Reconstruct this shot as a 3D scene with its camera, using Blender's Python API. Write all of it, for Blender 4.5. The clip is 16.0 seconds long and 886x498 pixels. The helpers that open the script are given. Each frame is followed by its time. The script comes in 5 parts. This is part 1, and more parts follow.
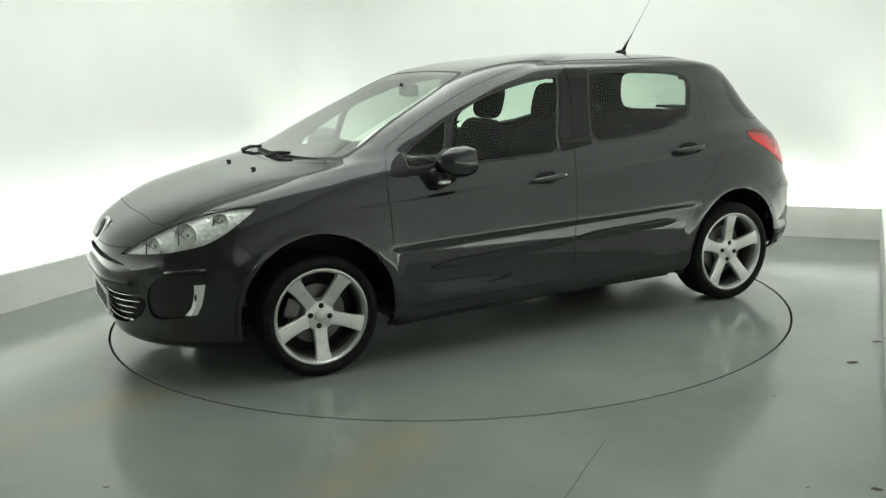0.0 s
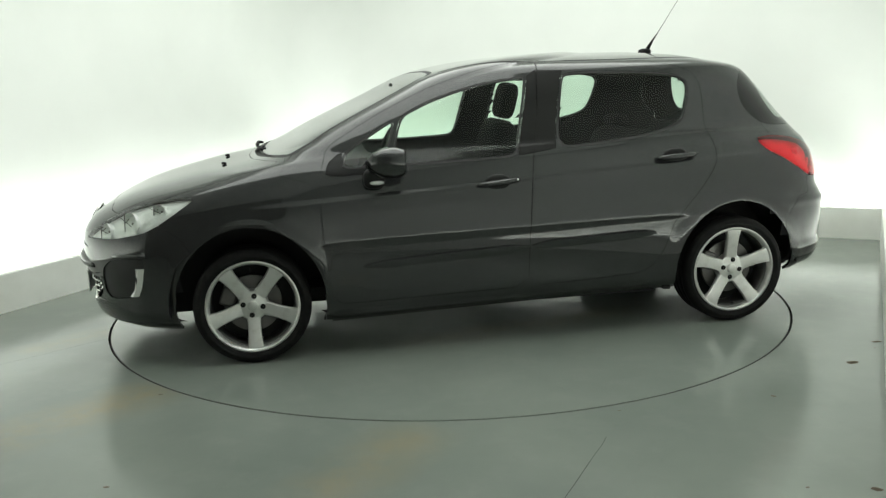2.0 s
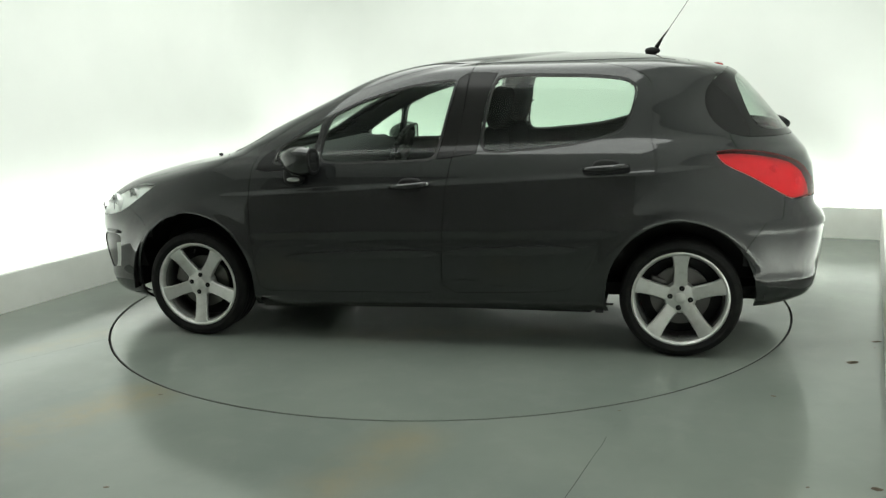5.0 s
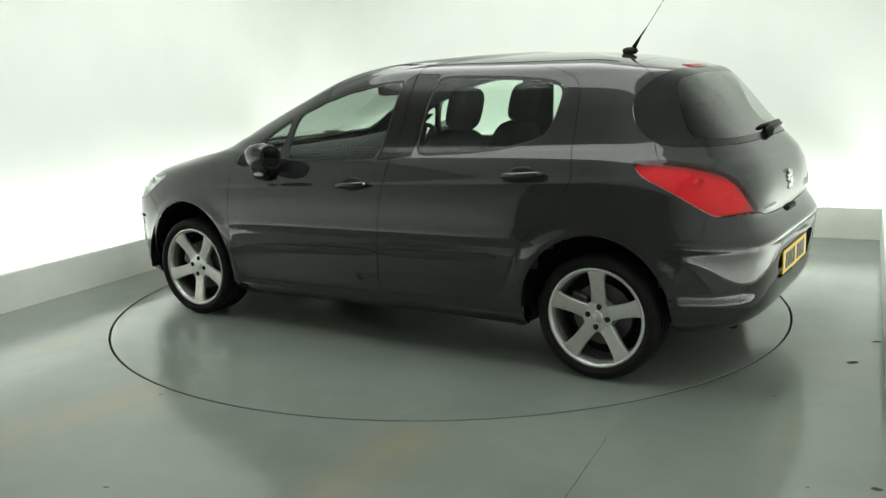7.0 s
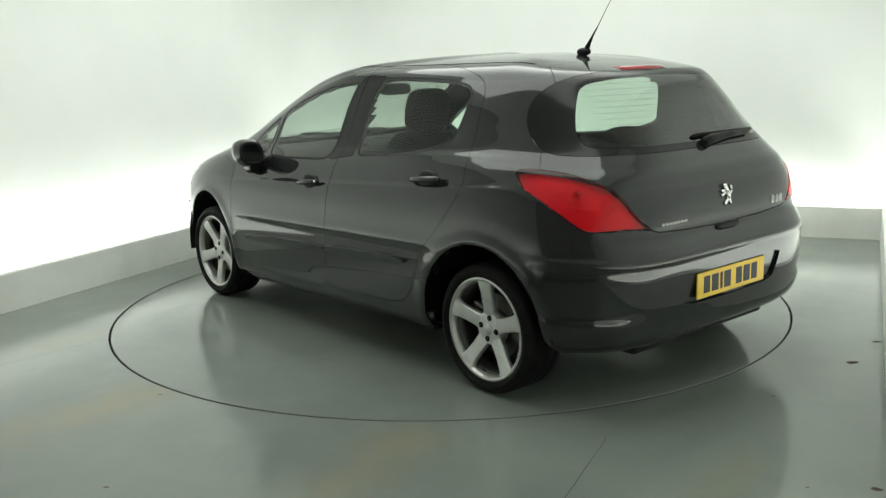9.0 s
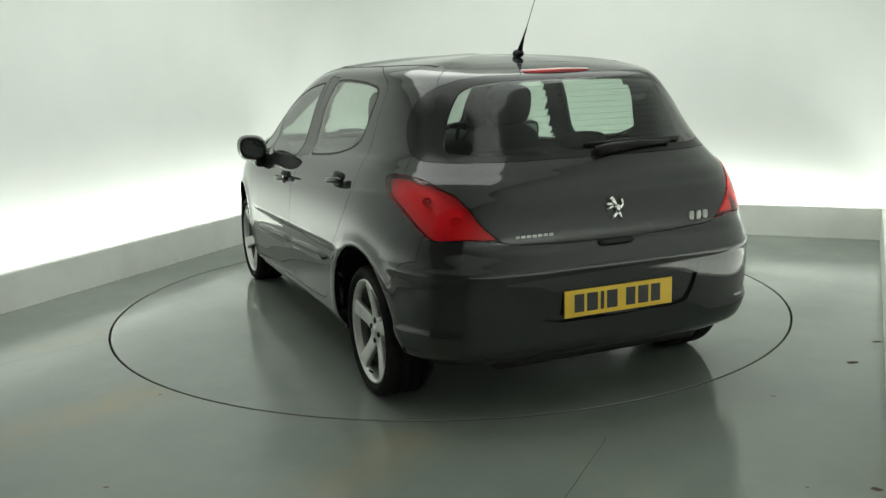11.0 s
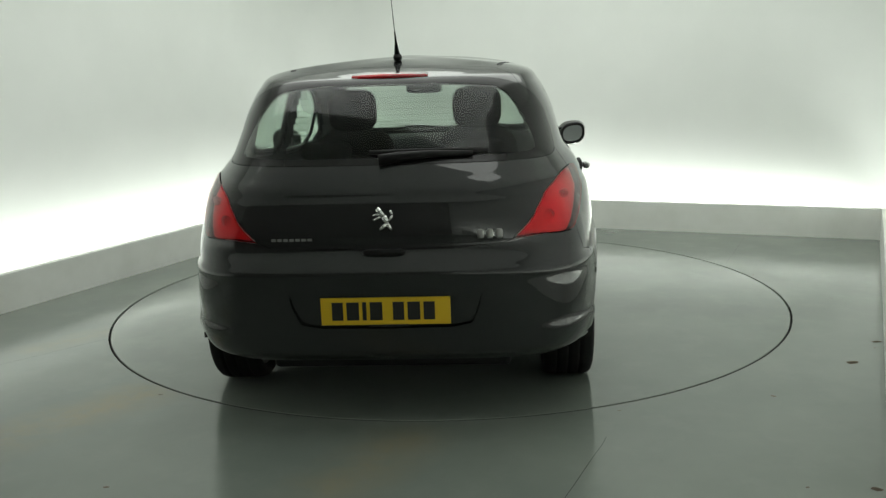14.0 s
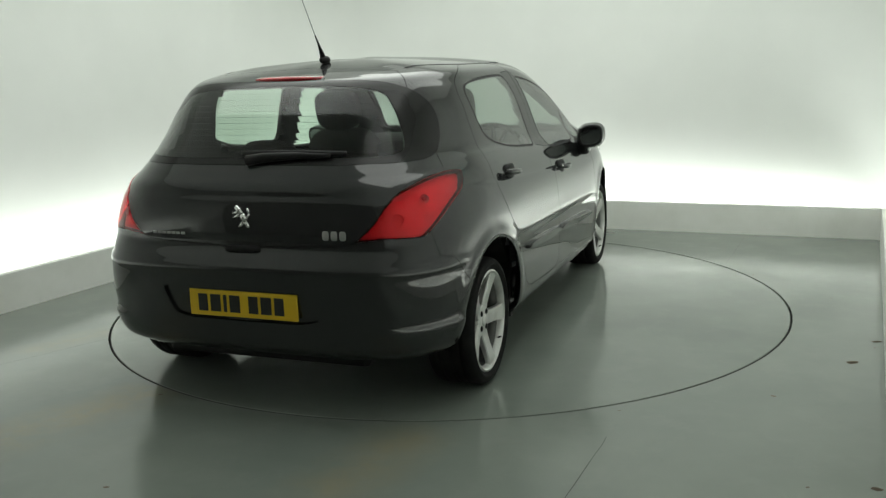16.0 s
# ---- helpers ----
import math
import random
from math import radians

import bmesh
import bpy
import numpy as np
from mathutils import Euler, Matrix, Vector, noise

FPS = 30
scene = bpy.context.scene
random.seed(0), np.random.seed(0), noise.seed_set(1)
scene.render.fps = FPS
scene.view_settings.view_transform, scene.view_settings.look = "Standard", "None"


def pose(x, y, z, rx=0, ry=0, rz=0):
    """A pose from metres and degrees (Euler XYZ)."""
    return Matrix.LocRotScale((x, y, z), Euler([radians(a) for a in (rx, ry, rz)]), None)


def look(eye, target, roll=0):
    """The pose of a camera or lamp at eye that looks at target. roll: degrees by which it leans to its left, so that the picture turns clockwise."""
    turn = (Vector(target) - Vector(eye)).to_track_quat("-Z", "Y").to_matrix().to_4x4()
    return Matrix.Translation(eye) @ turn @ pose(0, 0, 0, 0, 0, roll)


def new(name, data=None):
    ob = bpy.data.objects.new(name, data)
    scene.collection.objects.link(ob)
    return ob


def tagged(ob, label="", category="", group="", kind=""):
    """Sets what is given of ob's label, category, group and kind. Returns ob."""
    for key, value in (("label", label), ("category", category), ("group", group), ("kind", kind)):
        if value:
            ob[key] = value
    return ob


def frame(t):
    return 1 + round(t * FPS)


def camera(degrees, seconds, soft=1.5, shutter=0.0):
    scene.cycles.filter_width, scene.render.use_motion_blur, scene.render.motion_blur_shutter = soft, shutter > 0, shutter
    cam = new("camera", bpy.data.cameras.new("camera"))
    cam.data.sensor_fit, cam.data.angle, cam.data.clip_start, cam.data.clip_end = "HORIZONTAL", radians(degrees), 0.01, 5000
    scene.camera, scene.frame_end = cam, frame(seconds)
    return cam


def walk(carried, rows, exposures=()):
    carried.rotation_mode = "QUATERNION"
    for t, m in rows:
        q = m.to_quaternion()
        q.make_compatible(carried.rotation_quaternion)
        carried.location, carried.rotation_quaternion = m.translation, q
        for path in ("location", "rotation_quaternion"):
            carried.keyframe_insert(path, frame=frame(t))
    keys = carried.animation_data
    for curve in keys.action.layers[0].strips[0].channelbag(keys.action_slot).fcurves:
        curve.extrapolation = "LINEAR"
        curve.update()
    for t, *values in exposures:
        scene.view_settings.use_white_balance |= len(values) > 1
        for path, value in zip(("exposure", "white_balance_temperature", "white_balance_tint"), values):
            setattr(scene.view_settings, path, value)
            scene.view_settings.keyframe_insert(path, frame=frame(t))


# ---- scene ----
# camera: fixed on its stand beside the turntable bay
cam = camera(52.2, 16.0, soft=1.35)
EYE = (0.0, -5.571, 1.444)
YAW, PITCH, ROLL = -0.288, -11.464, -1.828
_cp, _sp = math.cos(radians(PITCH)), math.sin(radians(PITCH))
AIM = (EYE[0] + math.sin(radians(YAW)) * _cp, EYE[1] + math.cos(radians(YAW)) * _cp, EYE[2] + _sp)
walk(cam, [(0.0, look(EYE, AIM, ROLL)), (16.0, look(EYE, AIM, ROLL))],
     exposures=[(0.0, 0.15), (4.0, 0.23), (7.0, 0.20), (9.0, 0.07), (12.0, -0.30), (13.5, -0.38), (16.0, -0.32)])

# turntable angle in degrees over time
TURN = [(0.0, 207.20), (0.5, 203.03), (1, 198.90), (1.5, 194.95), (2, 191.03), (2.5, 187.15), (3, 183.11),
        (3.5, 178.91), (4, 174.51), (5.25, 163.47), (6.5, 152.33), (7, 147.77), (7.5, 143.37), (8, 138.94),
        (8.5, 134.66), (9, 130.18), (10.25, 119.44), (11.5, 108.74), (12, 104.33), (12.5, 99.84), (13, 95.32),
        (13.5, 90.95), (14, 86.75), (14.5, 82.55), (15, 78.11), (15.5, 73.89), (16, 69.50)]
CAR_X, CAR_Y = -0.107, 0.136
# light: cove lamps behind the low parapets and a luminous ceiling
world = bpy.data.worlds.new("studio")
scene.world = world
world.use_nodes = True
world.node_tree.nodes["Background"].inputs[0].default_value = (0.8, 0.9, 0.82, 1)
world.node_tree.nodes["Background"].inputs[1].default_value = 0.02

ROOM = -26.2                       # turn of the bay about the turntable, degrees
LEFT, RIGHT, BACK, FRONT = -2.49, 2.43, 2.62, -5.9
COVE, PARAPET, HIGH = 0.42, 0.245, 3.4
BAY = pose(0, 0, 0, 0, 0, ROOM)


def area_lamp(name, m, sx, sy, watts, colour=(0.955, 1.0, 0.945), spread=180):
    data = bpy.data.lights.new(name, "AREA")
    data.shape, data.size, data.size_y = "RECTANGLE", sx, sy
    data.energy, data.color, data.spread = watts, colour, radians(spread)
    ob = new(name, data)
    ob.matrix_world = BAY @ m
    return ob


LONG = BACK - FRONT
WIDE = RIGHT - LEFT
area_lamp("cove_lamp", pose(LEFT - 0.16, (BACK + FRONT) / 2, 0.05, 180, 12, 0), 0.12, LONG, 70)
area_lamp("cove_lamp", pose(RIGHT + 0.27, (BACK + FRONT) / 2, 0.05, 0, 0, 1.25) @ pose(0, 0, 0, 180, -12, 0), 0.12, LONG - 0.2, 70)
area_lamp("cove_lamp", pose((LEFT + RIGHT) / 2, BACK + 0.19, 0.05, 0, 0, 2.97) @ pose(0, 0, 0, 168, 0, 0), WIDE - 0.1, 0.12, 42)
area_lamp("ceiling_lamp", pose((LEFT + RIGHT) / 2, -0.1, HIGH - 0.06), 3.6, 4.4, 108)
# materials
def material(name, colour, rough=0.5, metal=0.0, **more):
    m = bpy.data.materials.new(name)
    m.use_nodes = True
    b = m.node_tree.nodes["Principled BSDF"]
    b.inputs["Base Color"].default_value = (*colour, 1)
    b.inputs["Roughness"].default_value = rough
    b.inputs["Metallic"].default_value = metal
    for key, value in more.items():
        b.inputs[key.replace("_", " ")].default_value = value
    return m


class Nodes:
    """Short hand for adding nodes to a material."""
    def __init__(self, m):
        self.t = m.node_tree
        self.b = m.node_tree.nodes["Principled BSDF"]

    def add(self, kind, **inputs):
        n = self.t.nodes.new(kind)
        for key, value in inputs.items():
            n.inputs[key.replace("_", " ")].default_value = value
        return n

    def link(self, a, b):
        self.t.links.new(a, b)

    def coords(self, which="Object"):
        return self.add("ShaderNodeTexCoord").outputs[which]

    def noise(self, vec, scale, detail=4.0, rough=0.55):
        n = self.add("ShaderNodeTexNoise", Scale=scale, Detail=detail, Roughness=rough)
        self.link(vec, n.inputs["Vector"])
        return n.outputs["Fac"]

    def ramp(self, fac, lo, hi, a=0.0, b=1.0):
        n = self.add("ShaderNodeMapRange", From_Min=lo, From_Max=hi, To_Min=a, To_Max=b)
        self.link(fac, n.inputs["Value"])
        return n.outputs["Result"]

    def mix(self, fac, a, b):
        n = self.t.nodes.new("ShaderNodeMix")
        n.data_type = "RGBA"
        for sock, val in ((0, fac), (6, a), (7, b)):
            if hasattr(val, "links"):
                self.link(val, n.inputs[sock])
            else:
                n.inputs[sock].default_value = val if sock == 0 else (*val, 1)
        return n.outputs[2]

    def math(self, op, a, b=0.0):
        n = self.t.nodes.new("ShaderNodeMath")
        n.operation = op
        for i, val in enumerate((a, b)):
            if hasattr(val, "links"):
                self.link(val, n.inputs[i])
            else:
                n.inputs[i].default_value = val
        return n.outputs[0]

    def bump(self, height, strength, distance):
        n = self.add("ShaderNodeBump", Strength=strength, Distance=distance)
        self.link(height, n.inputs["Height"])
        self.link(n.outputs["Normal"], self.b.inputs["Normal"])


def wall_paint():
    m = material("white_wall_paint", (0.80, 0.82, 0.79), 0.7)
    n = Nodes(m)
    c = n.coords()
    f = n.noise(c, 1.3, 3)
    n.link(n.mix(n.ramp(f, 0.3, 0.7), (0.78, 0.80, 0.77), (0.82, 0.84, 0.81)), n.b.inputs["Base Color"])
    n.bump(n.noise(c, 220, 3), 0.08, 0.002)
    return m


def parapet_paint():
    m = material("parapet_paint", (0.74, 0.75, 0.71), 0.55)
    n = Nodes(m)
    c = n.coords()
    f = n.noise(c, 4.0, 6)
    g = n.noise(c, 35.0, 4)
    col = n.mix(n.ramp(f, 0.35, 0.75), (0.84, 0.85, 0.81), (0.76, 0.77, 0.72))
    n.link(n.mix(n.ramp(g, 0.68, 0.8, 0, 0.4), col, (0.45, 0.44, 0.38)), n.b.inputs["Base Color"])
    n.bump(g, 0.1, 0.002)
    return m


def segment_mask(n, c, ax, ay, bx, by, width):
    """Soft mask round the line from a to b on the floor."""
    length = math.hypot(bx - ax, by - ay)
    ux, uy = (bx - ax) / length, (by - ay) / length
    sep = n.add("ShaderNodeSeparateXYZ")
    n.link(c, sep.inputs[0])
    x, y = n.math("SUBTRACT", sep.outputs[0], (ax + bx) / 2), n.math("SUBTRACT", sep.outputs[1], (ay + by) / 2)
    along = n.math("ADD", n.math("MULTIPLY", x, ux), n.math("MULTIPLY", y, uy))
    across = n.math("ADD", n.math("MULTIPLY", x, -uy), n.math("MULTIPLY", y, ux))
    a = n.ramp(n.math("ABSOLUTE", along), length * 0.35, length * 0.6, 1, 0)
    b = n.ramp(n.math("ABSOLUTE", across), width * 0.1, width, 1, 0)
    return n.math("MULTIPLY", a, b)


def floor_paint(name, stains):
    m = material(name, (0.25, 0.28, 0.25), 0.3)
    n = Nodes(m)
    c = n.coords()
    big, mid, fine, worn = n.noise(c, 0.9, 4), n.noise(c, 5.0, 6, 0.65), n.noise(c, 90.0, 4), n.noise(c, 1.6, 3, 0.5)
    col = n.mix(n.ramp(big, 0.3, 0.7), (0.172, 0.198, 0.175), (0.226, 0.252, 0.222))
    col = n.mix(n.ramp(mid, 0.50, 0.85, 0, 0.3), col, (0.27, 0.29, 0.26))
    for ax, ay, bx, by, width, amount in stains:
        mask = n.math("MULTIPLY", segment_mask(n, c, ax, ay, bx, by, width), n.ramp(n.noise(c, 2.6, 6, 0.7), 0.35, 0.62, 0.15, 1.0))
        col = n.mix(n.math("MULTIPLY", mask, amount), col, (0.30, 0.24, 0.13))
    n.link(col, n.b.inputs["Base Color"])
    n.link(n.math("ADD", n.ramp(worn, 0.36, 0.62, 0.05, 0.20), n.ramp(mid, 0.3, 0.75, 0.0, 0.07)), n.b.inputs["Roughness"])
    col = n.mix(n.ramp(n.noise(c, 14.0, 5, 0.7), 0.62, 0.78, 0, 0.25), col, (0.16, 0.17, 0.14))
    n.link(col, n.b.inputs["Base Color"])
    n.bump(n.math("ADD", n.math("MULTIPLY", fine, 0.3), mid), 0.015, 0.004)
    return m


WALL, PARAPET_WHITE = wall_paint(), parapet_paint()
CEILING = material("ceiling_white", (0.8, 0.82, 0.79), 0.8)
FLOOR = floor_paint("painted_concrete_floor", [(-2.1, -2.4, -1.3, -1.45, 0.26, 0.6), (-0.5, -2.75, -0.12, -2.1, 0.24, 0.4),
                                               (-2.3, -0.9, -1.95, -0.5, 0.15, 0.3)])
DISC = floor_paint("painted_turntable_steel", [(-0.9, 0.6, 0.4, 0.9, 0.2, 0.25)])
SEAM = material("dark_joint", (0.035, 0.04, 0.035), 0.7)
GAP = material("black_gap", (0.01, 0.01, 0.01), 0.8)
# For the added panel behind the camera that the car paint reflects as dark.
DARK_PANEL = material("grey_panel_metal", (0.17, 0.162, 0.152), 0.5, 0.2)
CHIP = material("brown_debris", (0.09, 0.07, 0.045), 0.8)


def car_paint():
    m = material("dark_grey_metallic_paint", (0.02, 0.021, 0.022), 0.42, 0.35, Specular_IOR_Level=0.0, Coat_Weight=1.0, Coat_Roughness=0.02, Coat_IOR=1.60)
    n = Nodes(m)
    c = n.coords()
    flake, dust = n.noise(c, 900, 2), n.noise(c, 7.0, 5)
    n.link(n.mix(n.ramp(flake, 0.35, 0.7), (0.013, 0.0135, 0.0142), (0.029, 0.030, 0.031)), n.b.inputs["Base Color"])
    n.link(n.ramp(dust, 0.3, 0.75, 0.006, 0.028), n.b.inputs["Coat Roughness"])
    n.bump(n.noise(c, 260, 2), 0.005, 0.001)
    return m


def glass_sheet(name, tint, ior=1.5, rise=3.4):
    """Thin tinted sheet: clear to look through, mirror-like by Fresnel."""
    m = bpy.data.materials.new(name)
    m.use_nodes = True
    t = m.node_tree
    t.nodes.clear()
    out, mix = t.nodes.new("ShaderNodeOutputMaterial"), t.nodes.new("ShaderNodeMixShader")
    clear, gloss, fres = t.nodes.new("ShaderNodeBsdfTransparent"), t.nodes.new("ShaderNodeBsdfGlossy"), t.nodes.new("ShaderNodeLayerWeight")
    clear.inputs["Color"].default_value = (*tint, 1)
    gloss.inputs["Roughness"].default_value = 0.01
    fres.inputs["Blend"].default_value = 0.5
    power, scale = t.nodes.new("ShaderNodeMath"), t.nodes.new("ShaderNodeMapRange")
    power.operation = "POWER"
    power.inputs[1].default_value = rise
    scale.inputs["To Min"].default_value, scale.inputs["To Max"].default_value = ((ior - 1) / (ior + 1)) ** 2 * 1.2, 1.0
    t.links.new(fres.outputs["Facing"], power.inputs[0])
    t.links.new(power.outputs[0], scale.inputs["Value"])
    t.links.new(scale.outputs["Result"], mix.inputs[0])
    t.links.new(clear.outputs[0], mix.inputs[1])
    t.links.new(gloss.outputs[0], mix.inputs[2])
    t.links.new(mix.outputs[0], out.inputs[0])
    return m


def rubber():
    m = material("tyre_rubber", (0.016, 0.016, 0.016), 0.75, Specular_IOR_Level=0.15)
    n = Nodes(m)
    c = n.coords()
    f = n.noise(c, 18, 5)
    n.link(n.mix(n.ramp(f, 0.45, 0.8, 0, 0.6), (0.009, 0.009, 0.009), (0.022, 0.021, 0.019)), n.b.inputs["Base Color"])
    n.bump(n.noise(c, 150, 3), 0.15, 0.002)
    return m


def alloy():
    m = material("silver_alloy", (0.60, 0.60, 0.58), 0.32, 0.7)
    n = Nodes(m)
    c = n.coords()
    f = n.noise(c, 22, 6)
    n.link(n.mix(n.ramp(f, 0.5, 0.85, 0, 0.6), (0.60, 0.60, 0.585), (0.38, 0.365, 0.34)), n.b.inputs["Base Color"])
    n.link(n.ramp(f, 0.3, 0.8, 0.28, 0.46), n.b.inputs["Roughness"])
    return m


def red_lens():
    m = material("red_lamp_lens", (0.42, 0.012, 0.02), 0.12, 0.0, Coat_Weight=1.0, Coat_Roughness=0.03)
    n = Nodes(m)
    c = n.coords()
    n.link(n.mix(n.ramp(n.noise(c, 9, 2), 0.35, 0.65), (0.26, 0.003, 0.006), (0.46, 0.007, 0.012)), n.b.inputs["Base Color"])
    v = n.add("ShaderNodeTexVoronoi", Scale=70.0)
    n.link(c, v.inputs["Vector"])
    n.bump(v.outputs["Distance"], 0.03, 0.002)
    return m


def cloth():
    m = material("dark_grey_seat_cloth", (0.022, 0.023, 0.024), 0.95, Specular_IOR_Level=0.1)
    n = Nodes(m)
    f = n.noise(n.coords(), 160, 3)
    n.link(n.mix(f, (0.008, 0.008, 0.009), (0.018, 0.018, 0.019)), n.b.inputs["Base Color"])
    n.bump(f, 0.1, 0.002)
    return m


def trim_plastic(name, colour, rough):
    m = material(name, colour, rough, Specular_IOR_Level=0.22)
    n = Nodes(m)
    f = n.noise(n.coords(), 240, 3)
    n.bump(f, 0.12, 0.001)
    return m


def faceted(name, rough, metal, scale):
    """Faceted bright lamp reflector."""
    m = material(name, (0.88, 0.89, 0.88), rough, metal)
    n = Nodes(m)
    v = n.add("ShaderNodeTexVoronoi", Scale=scale)
    n.link(n.coords(), v.inputs["Vector"])
    n.bump(v.outputs["Distance"], 0.35, 0.012)
    return m


PAINT, TYRE, ALLOY, RED, CLOTH = car_paint(), rubber(), alloy(), red_lens(), cloth()
WINDOW = glass_sheet("green_tinted_glass", (0.80, 0.91, 0.83), 1.4)
DARK_WINDOW = glass_sheet("tinted_back_glass", (0.76, 0.86, 0.79), 1.3, 2.7)
SCREEN = glass_sheet("windscreen_glass", (0.86, 0.94, 0.88), 1.5, 1.9)
LENS = glass_sheet("clear_lens", (0.93, 0.95, 0.93))
BLACK = trim_plastic("black_plastic_trim", (0.008, 0.008, 0.008), 0.5)
GLOSS_BLACK = material("gloss_black_plastic", (0.009, 0.009, 0.009), 0.2)
GREY_PLASTIC = trim_plastic("dark_grey_bumper_plastic", (0.028, 0.028, 0.0285), 0.35)
RED_GLASS = glass_sheet("clear_red_lens", (0.92, 0.042, 0.078), 1.5, 3.4)
SATIN = material("gloss_black_pillar", (0.011, 0.0105, 0.0105), 0.18, 0.0, Specular_IOR_Level=0.3)
SEAL = material("black_rubber_seal", (0.010, 0.010, 0.010), 0.55)
TRIM = trim_plastic("dark_interior_plastic", (0.016, 0.016, 0.017), 0.75)
# Alloy grey darkened for the shade inside the wheel; headlight dividers reuse it.
BARREL = material("shaded_rim_grey", (0.10, 0.10, 0.095), 0.5, 0.5)
CHROME = material("chrome", (0.75, 0.75, 0.74), 0.12, 1.0)
SILVER, LAMP_SILVER = faceted("lamp_reflector", 0.28, 0.4, 44.0), faceted("tail_lamp_reflector", 0.40, 0.15, 26.0)
STEEL = material("worn_brake_steel", (0.14, 0.135, 0.13), 0.45, 0.8)
PLATE = material("yellow_reflective_plate", (0.72, 0.47, 0.015), 0.4)
PLATE_WHITE = material("white_reflective_plate", (0.72, 0.73, 0.70), 0.4)
INK = material("black_plate_ink", (0.01, 0.01, 0.01), 0.5)
WHITE_LENS = material("white_lamp_lens", (0.75, 0.76, 0.74), 0.2, 0.2)
AMBER = material("grey_indicator_lens", (0.55, 0.56, 0.54), 0.15, 0.5)
MARK = material("dull_silver_lettering", (0.34, 0.34, 0.33), 0.3, 0.8)
# Dark tint stands in for the dimmer surroundings a tilted mirror would reflect.
MIRROR = material("mirror_glass", (0.18, 0.19, 0.19), 0.02, 1.0)
# the bay
def mesh_of(name, bm, mats, smooth=False):
    me = bpy.data.meshes.new(name)
    bmesh.ops.recalc_face_normals(bm, faces=bm.faces)
    bm.to_mesh(me)
    bm.free()
    for m in (mats if isinstance(mats, (list, tuple)) else [mats]):
        me.materials.append(m)
    if smooth:
        me.shade_smooth()
    return me


def part(name, bm, mat, parent, label="", smooth=False):
    ob = new(name, mesh_of(name, bm, mat, smooth))
    ob.parent = parent
    return tagged(ob, label)


def add_box(bm, x0, x1, y0, y1, z0, z1, bevel=0.0, segments=2):
    r = bmesh.ops.create_cube(bm, size=1)
    bmesh.ops.transform(bm, matrix=Matrix.Translation(((x0 + x1) / 2, (y0 + y1) / 2, (z0 + z1) / 2)) @ Matrix.Diagonal((x1 - x0, y1 - y0, z1 - z0, 1)), verts=r["verts"])
    if bevel:
        bmesh.ops.bevel(bm, geom=list({e for v in r["verts"] for e in v.link_edges}), offset=bevel, segments=segments, affect="EDGES", profile=0.5)


DISC_R = 2.027


def make_floor():
    bm = bmesh.new()
    n = 192
    inner, outer, low = [], [], []
    for i in range(n):
        a = 2 * math.pi * i / n
        c, s = math.cos(a), math.sin(a)
        k = 9.0 / max(abs(c), abs(s))
        inner.append(bm.verts.new(((DISC_R + 0.013) * c, (DISC_R + 0.013) * s, 0)))
        low.append(bm.verts.new(((DISC_R + 0.013) * c, (DISC_R + 0.013) * s, -0.06)))
        outer.append(bm.verts.new((k * c, k * s, 0)))
    for i in range(n):
        j = (i + 1) % n
        bm.faces.new((inner[i], outer[i], outer[j], inner[j]))
        bm.faces.new((low[i], inner[i], inner[j], low[j]))
    ob = new("floor", mesh_of("floor", bm, FLOOR))
    tagged(ob, "grey-green painted concrete floor, glossy and stained", "floor", kind="structure")
    bm = bmesh.new()
    bmesh.ops.create_circle(bm, cap_ends=True, segments=96, radius=DISC_R + 0.05)
    pit = new("floor_pit", mesh_of("floor_pit", bm, GAP))
    pit.location.z = -0.055
    tagged(pit, "dark shallow pit under the turntable", "pit", kind="structure")


def make_turntable():
    root = new("turntable")
    bm = bmesh.new()
    bmesh.ops.create_cone(bm, cap_ends=True, segments=192, radius1=DISC_R, radius2=DISC_R, depth=0.03)
    bmesh.ops.translate(bm, vec=(0, 0, -0.015), verts=bm.verts)
    bmesh.ops.bevel(bm, geom=[e for e in bm.edges if all(v.co.z > -0.001 for v in e.verts)], offset=0.002, segments=1, affect="EDGES")
    part("disc", bm, DISC, root)
    bm = bmesh.new()
    n = 192
    ring = [[bm.verts.new((r * math.cos(2 * math.pi * k / n), r * math.sin(2 * math.pi * k / n), z)) for r, z in ((DISC_R + 0.0005, -0.003), (DISC_R + 0.004, -0.004), (DISC_R + 0.004, -0.045))] for k in range(n)]
    for k in range(n):
        for i in (0, 1):
            bm.faces.new((ring[k][i], ring[k][i + 1], ring[(k + 1) % n][i + 1], ring[(k + 1) % n][i]))
    part("edge_band", bm, GAP, root, "black rubber edge band")
    return tagged(root, "round grey-green painted turntable set flush in the floor", "turntable")


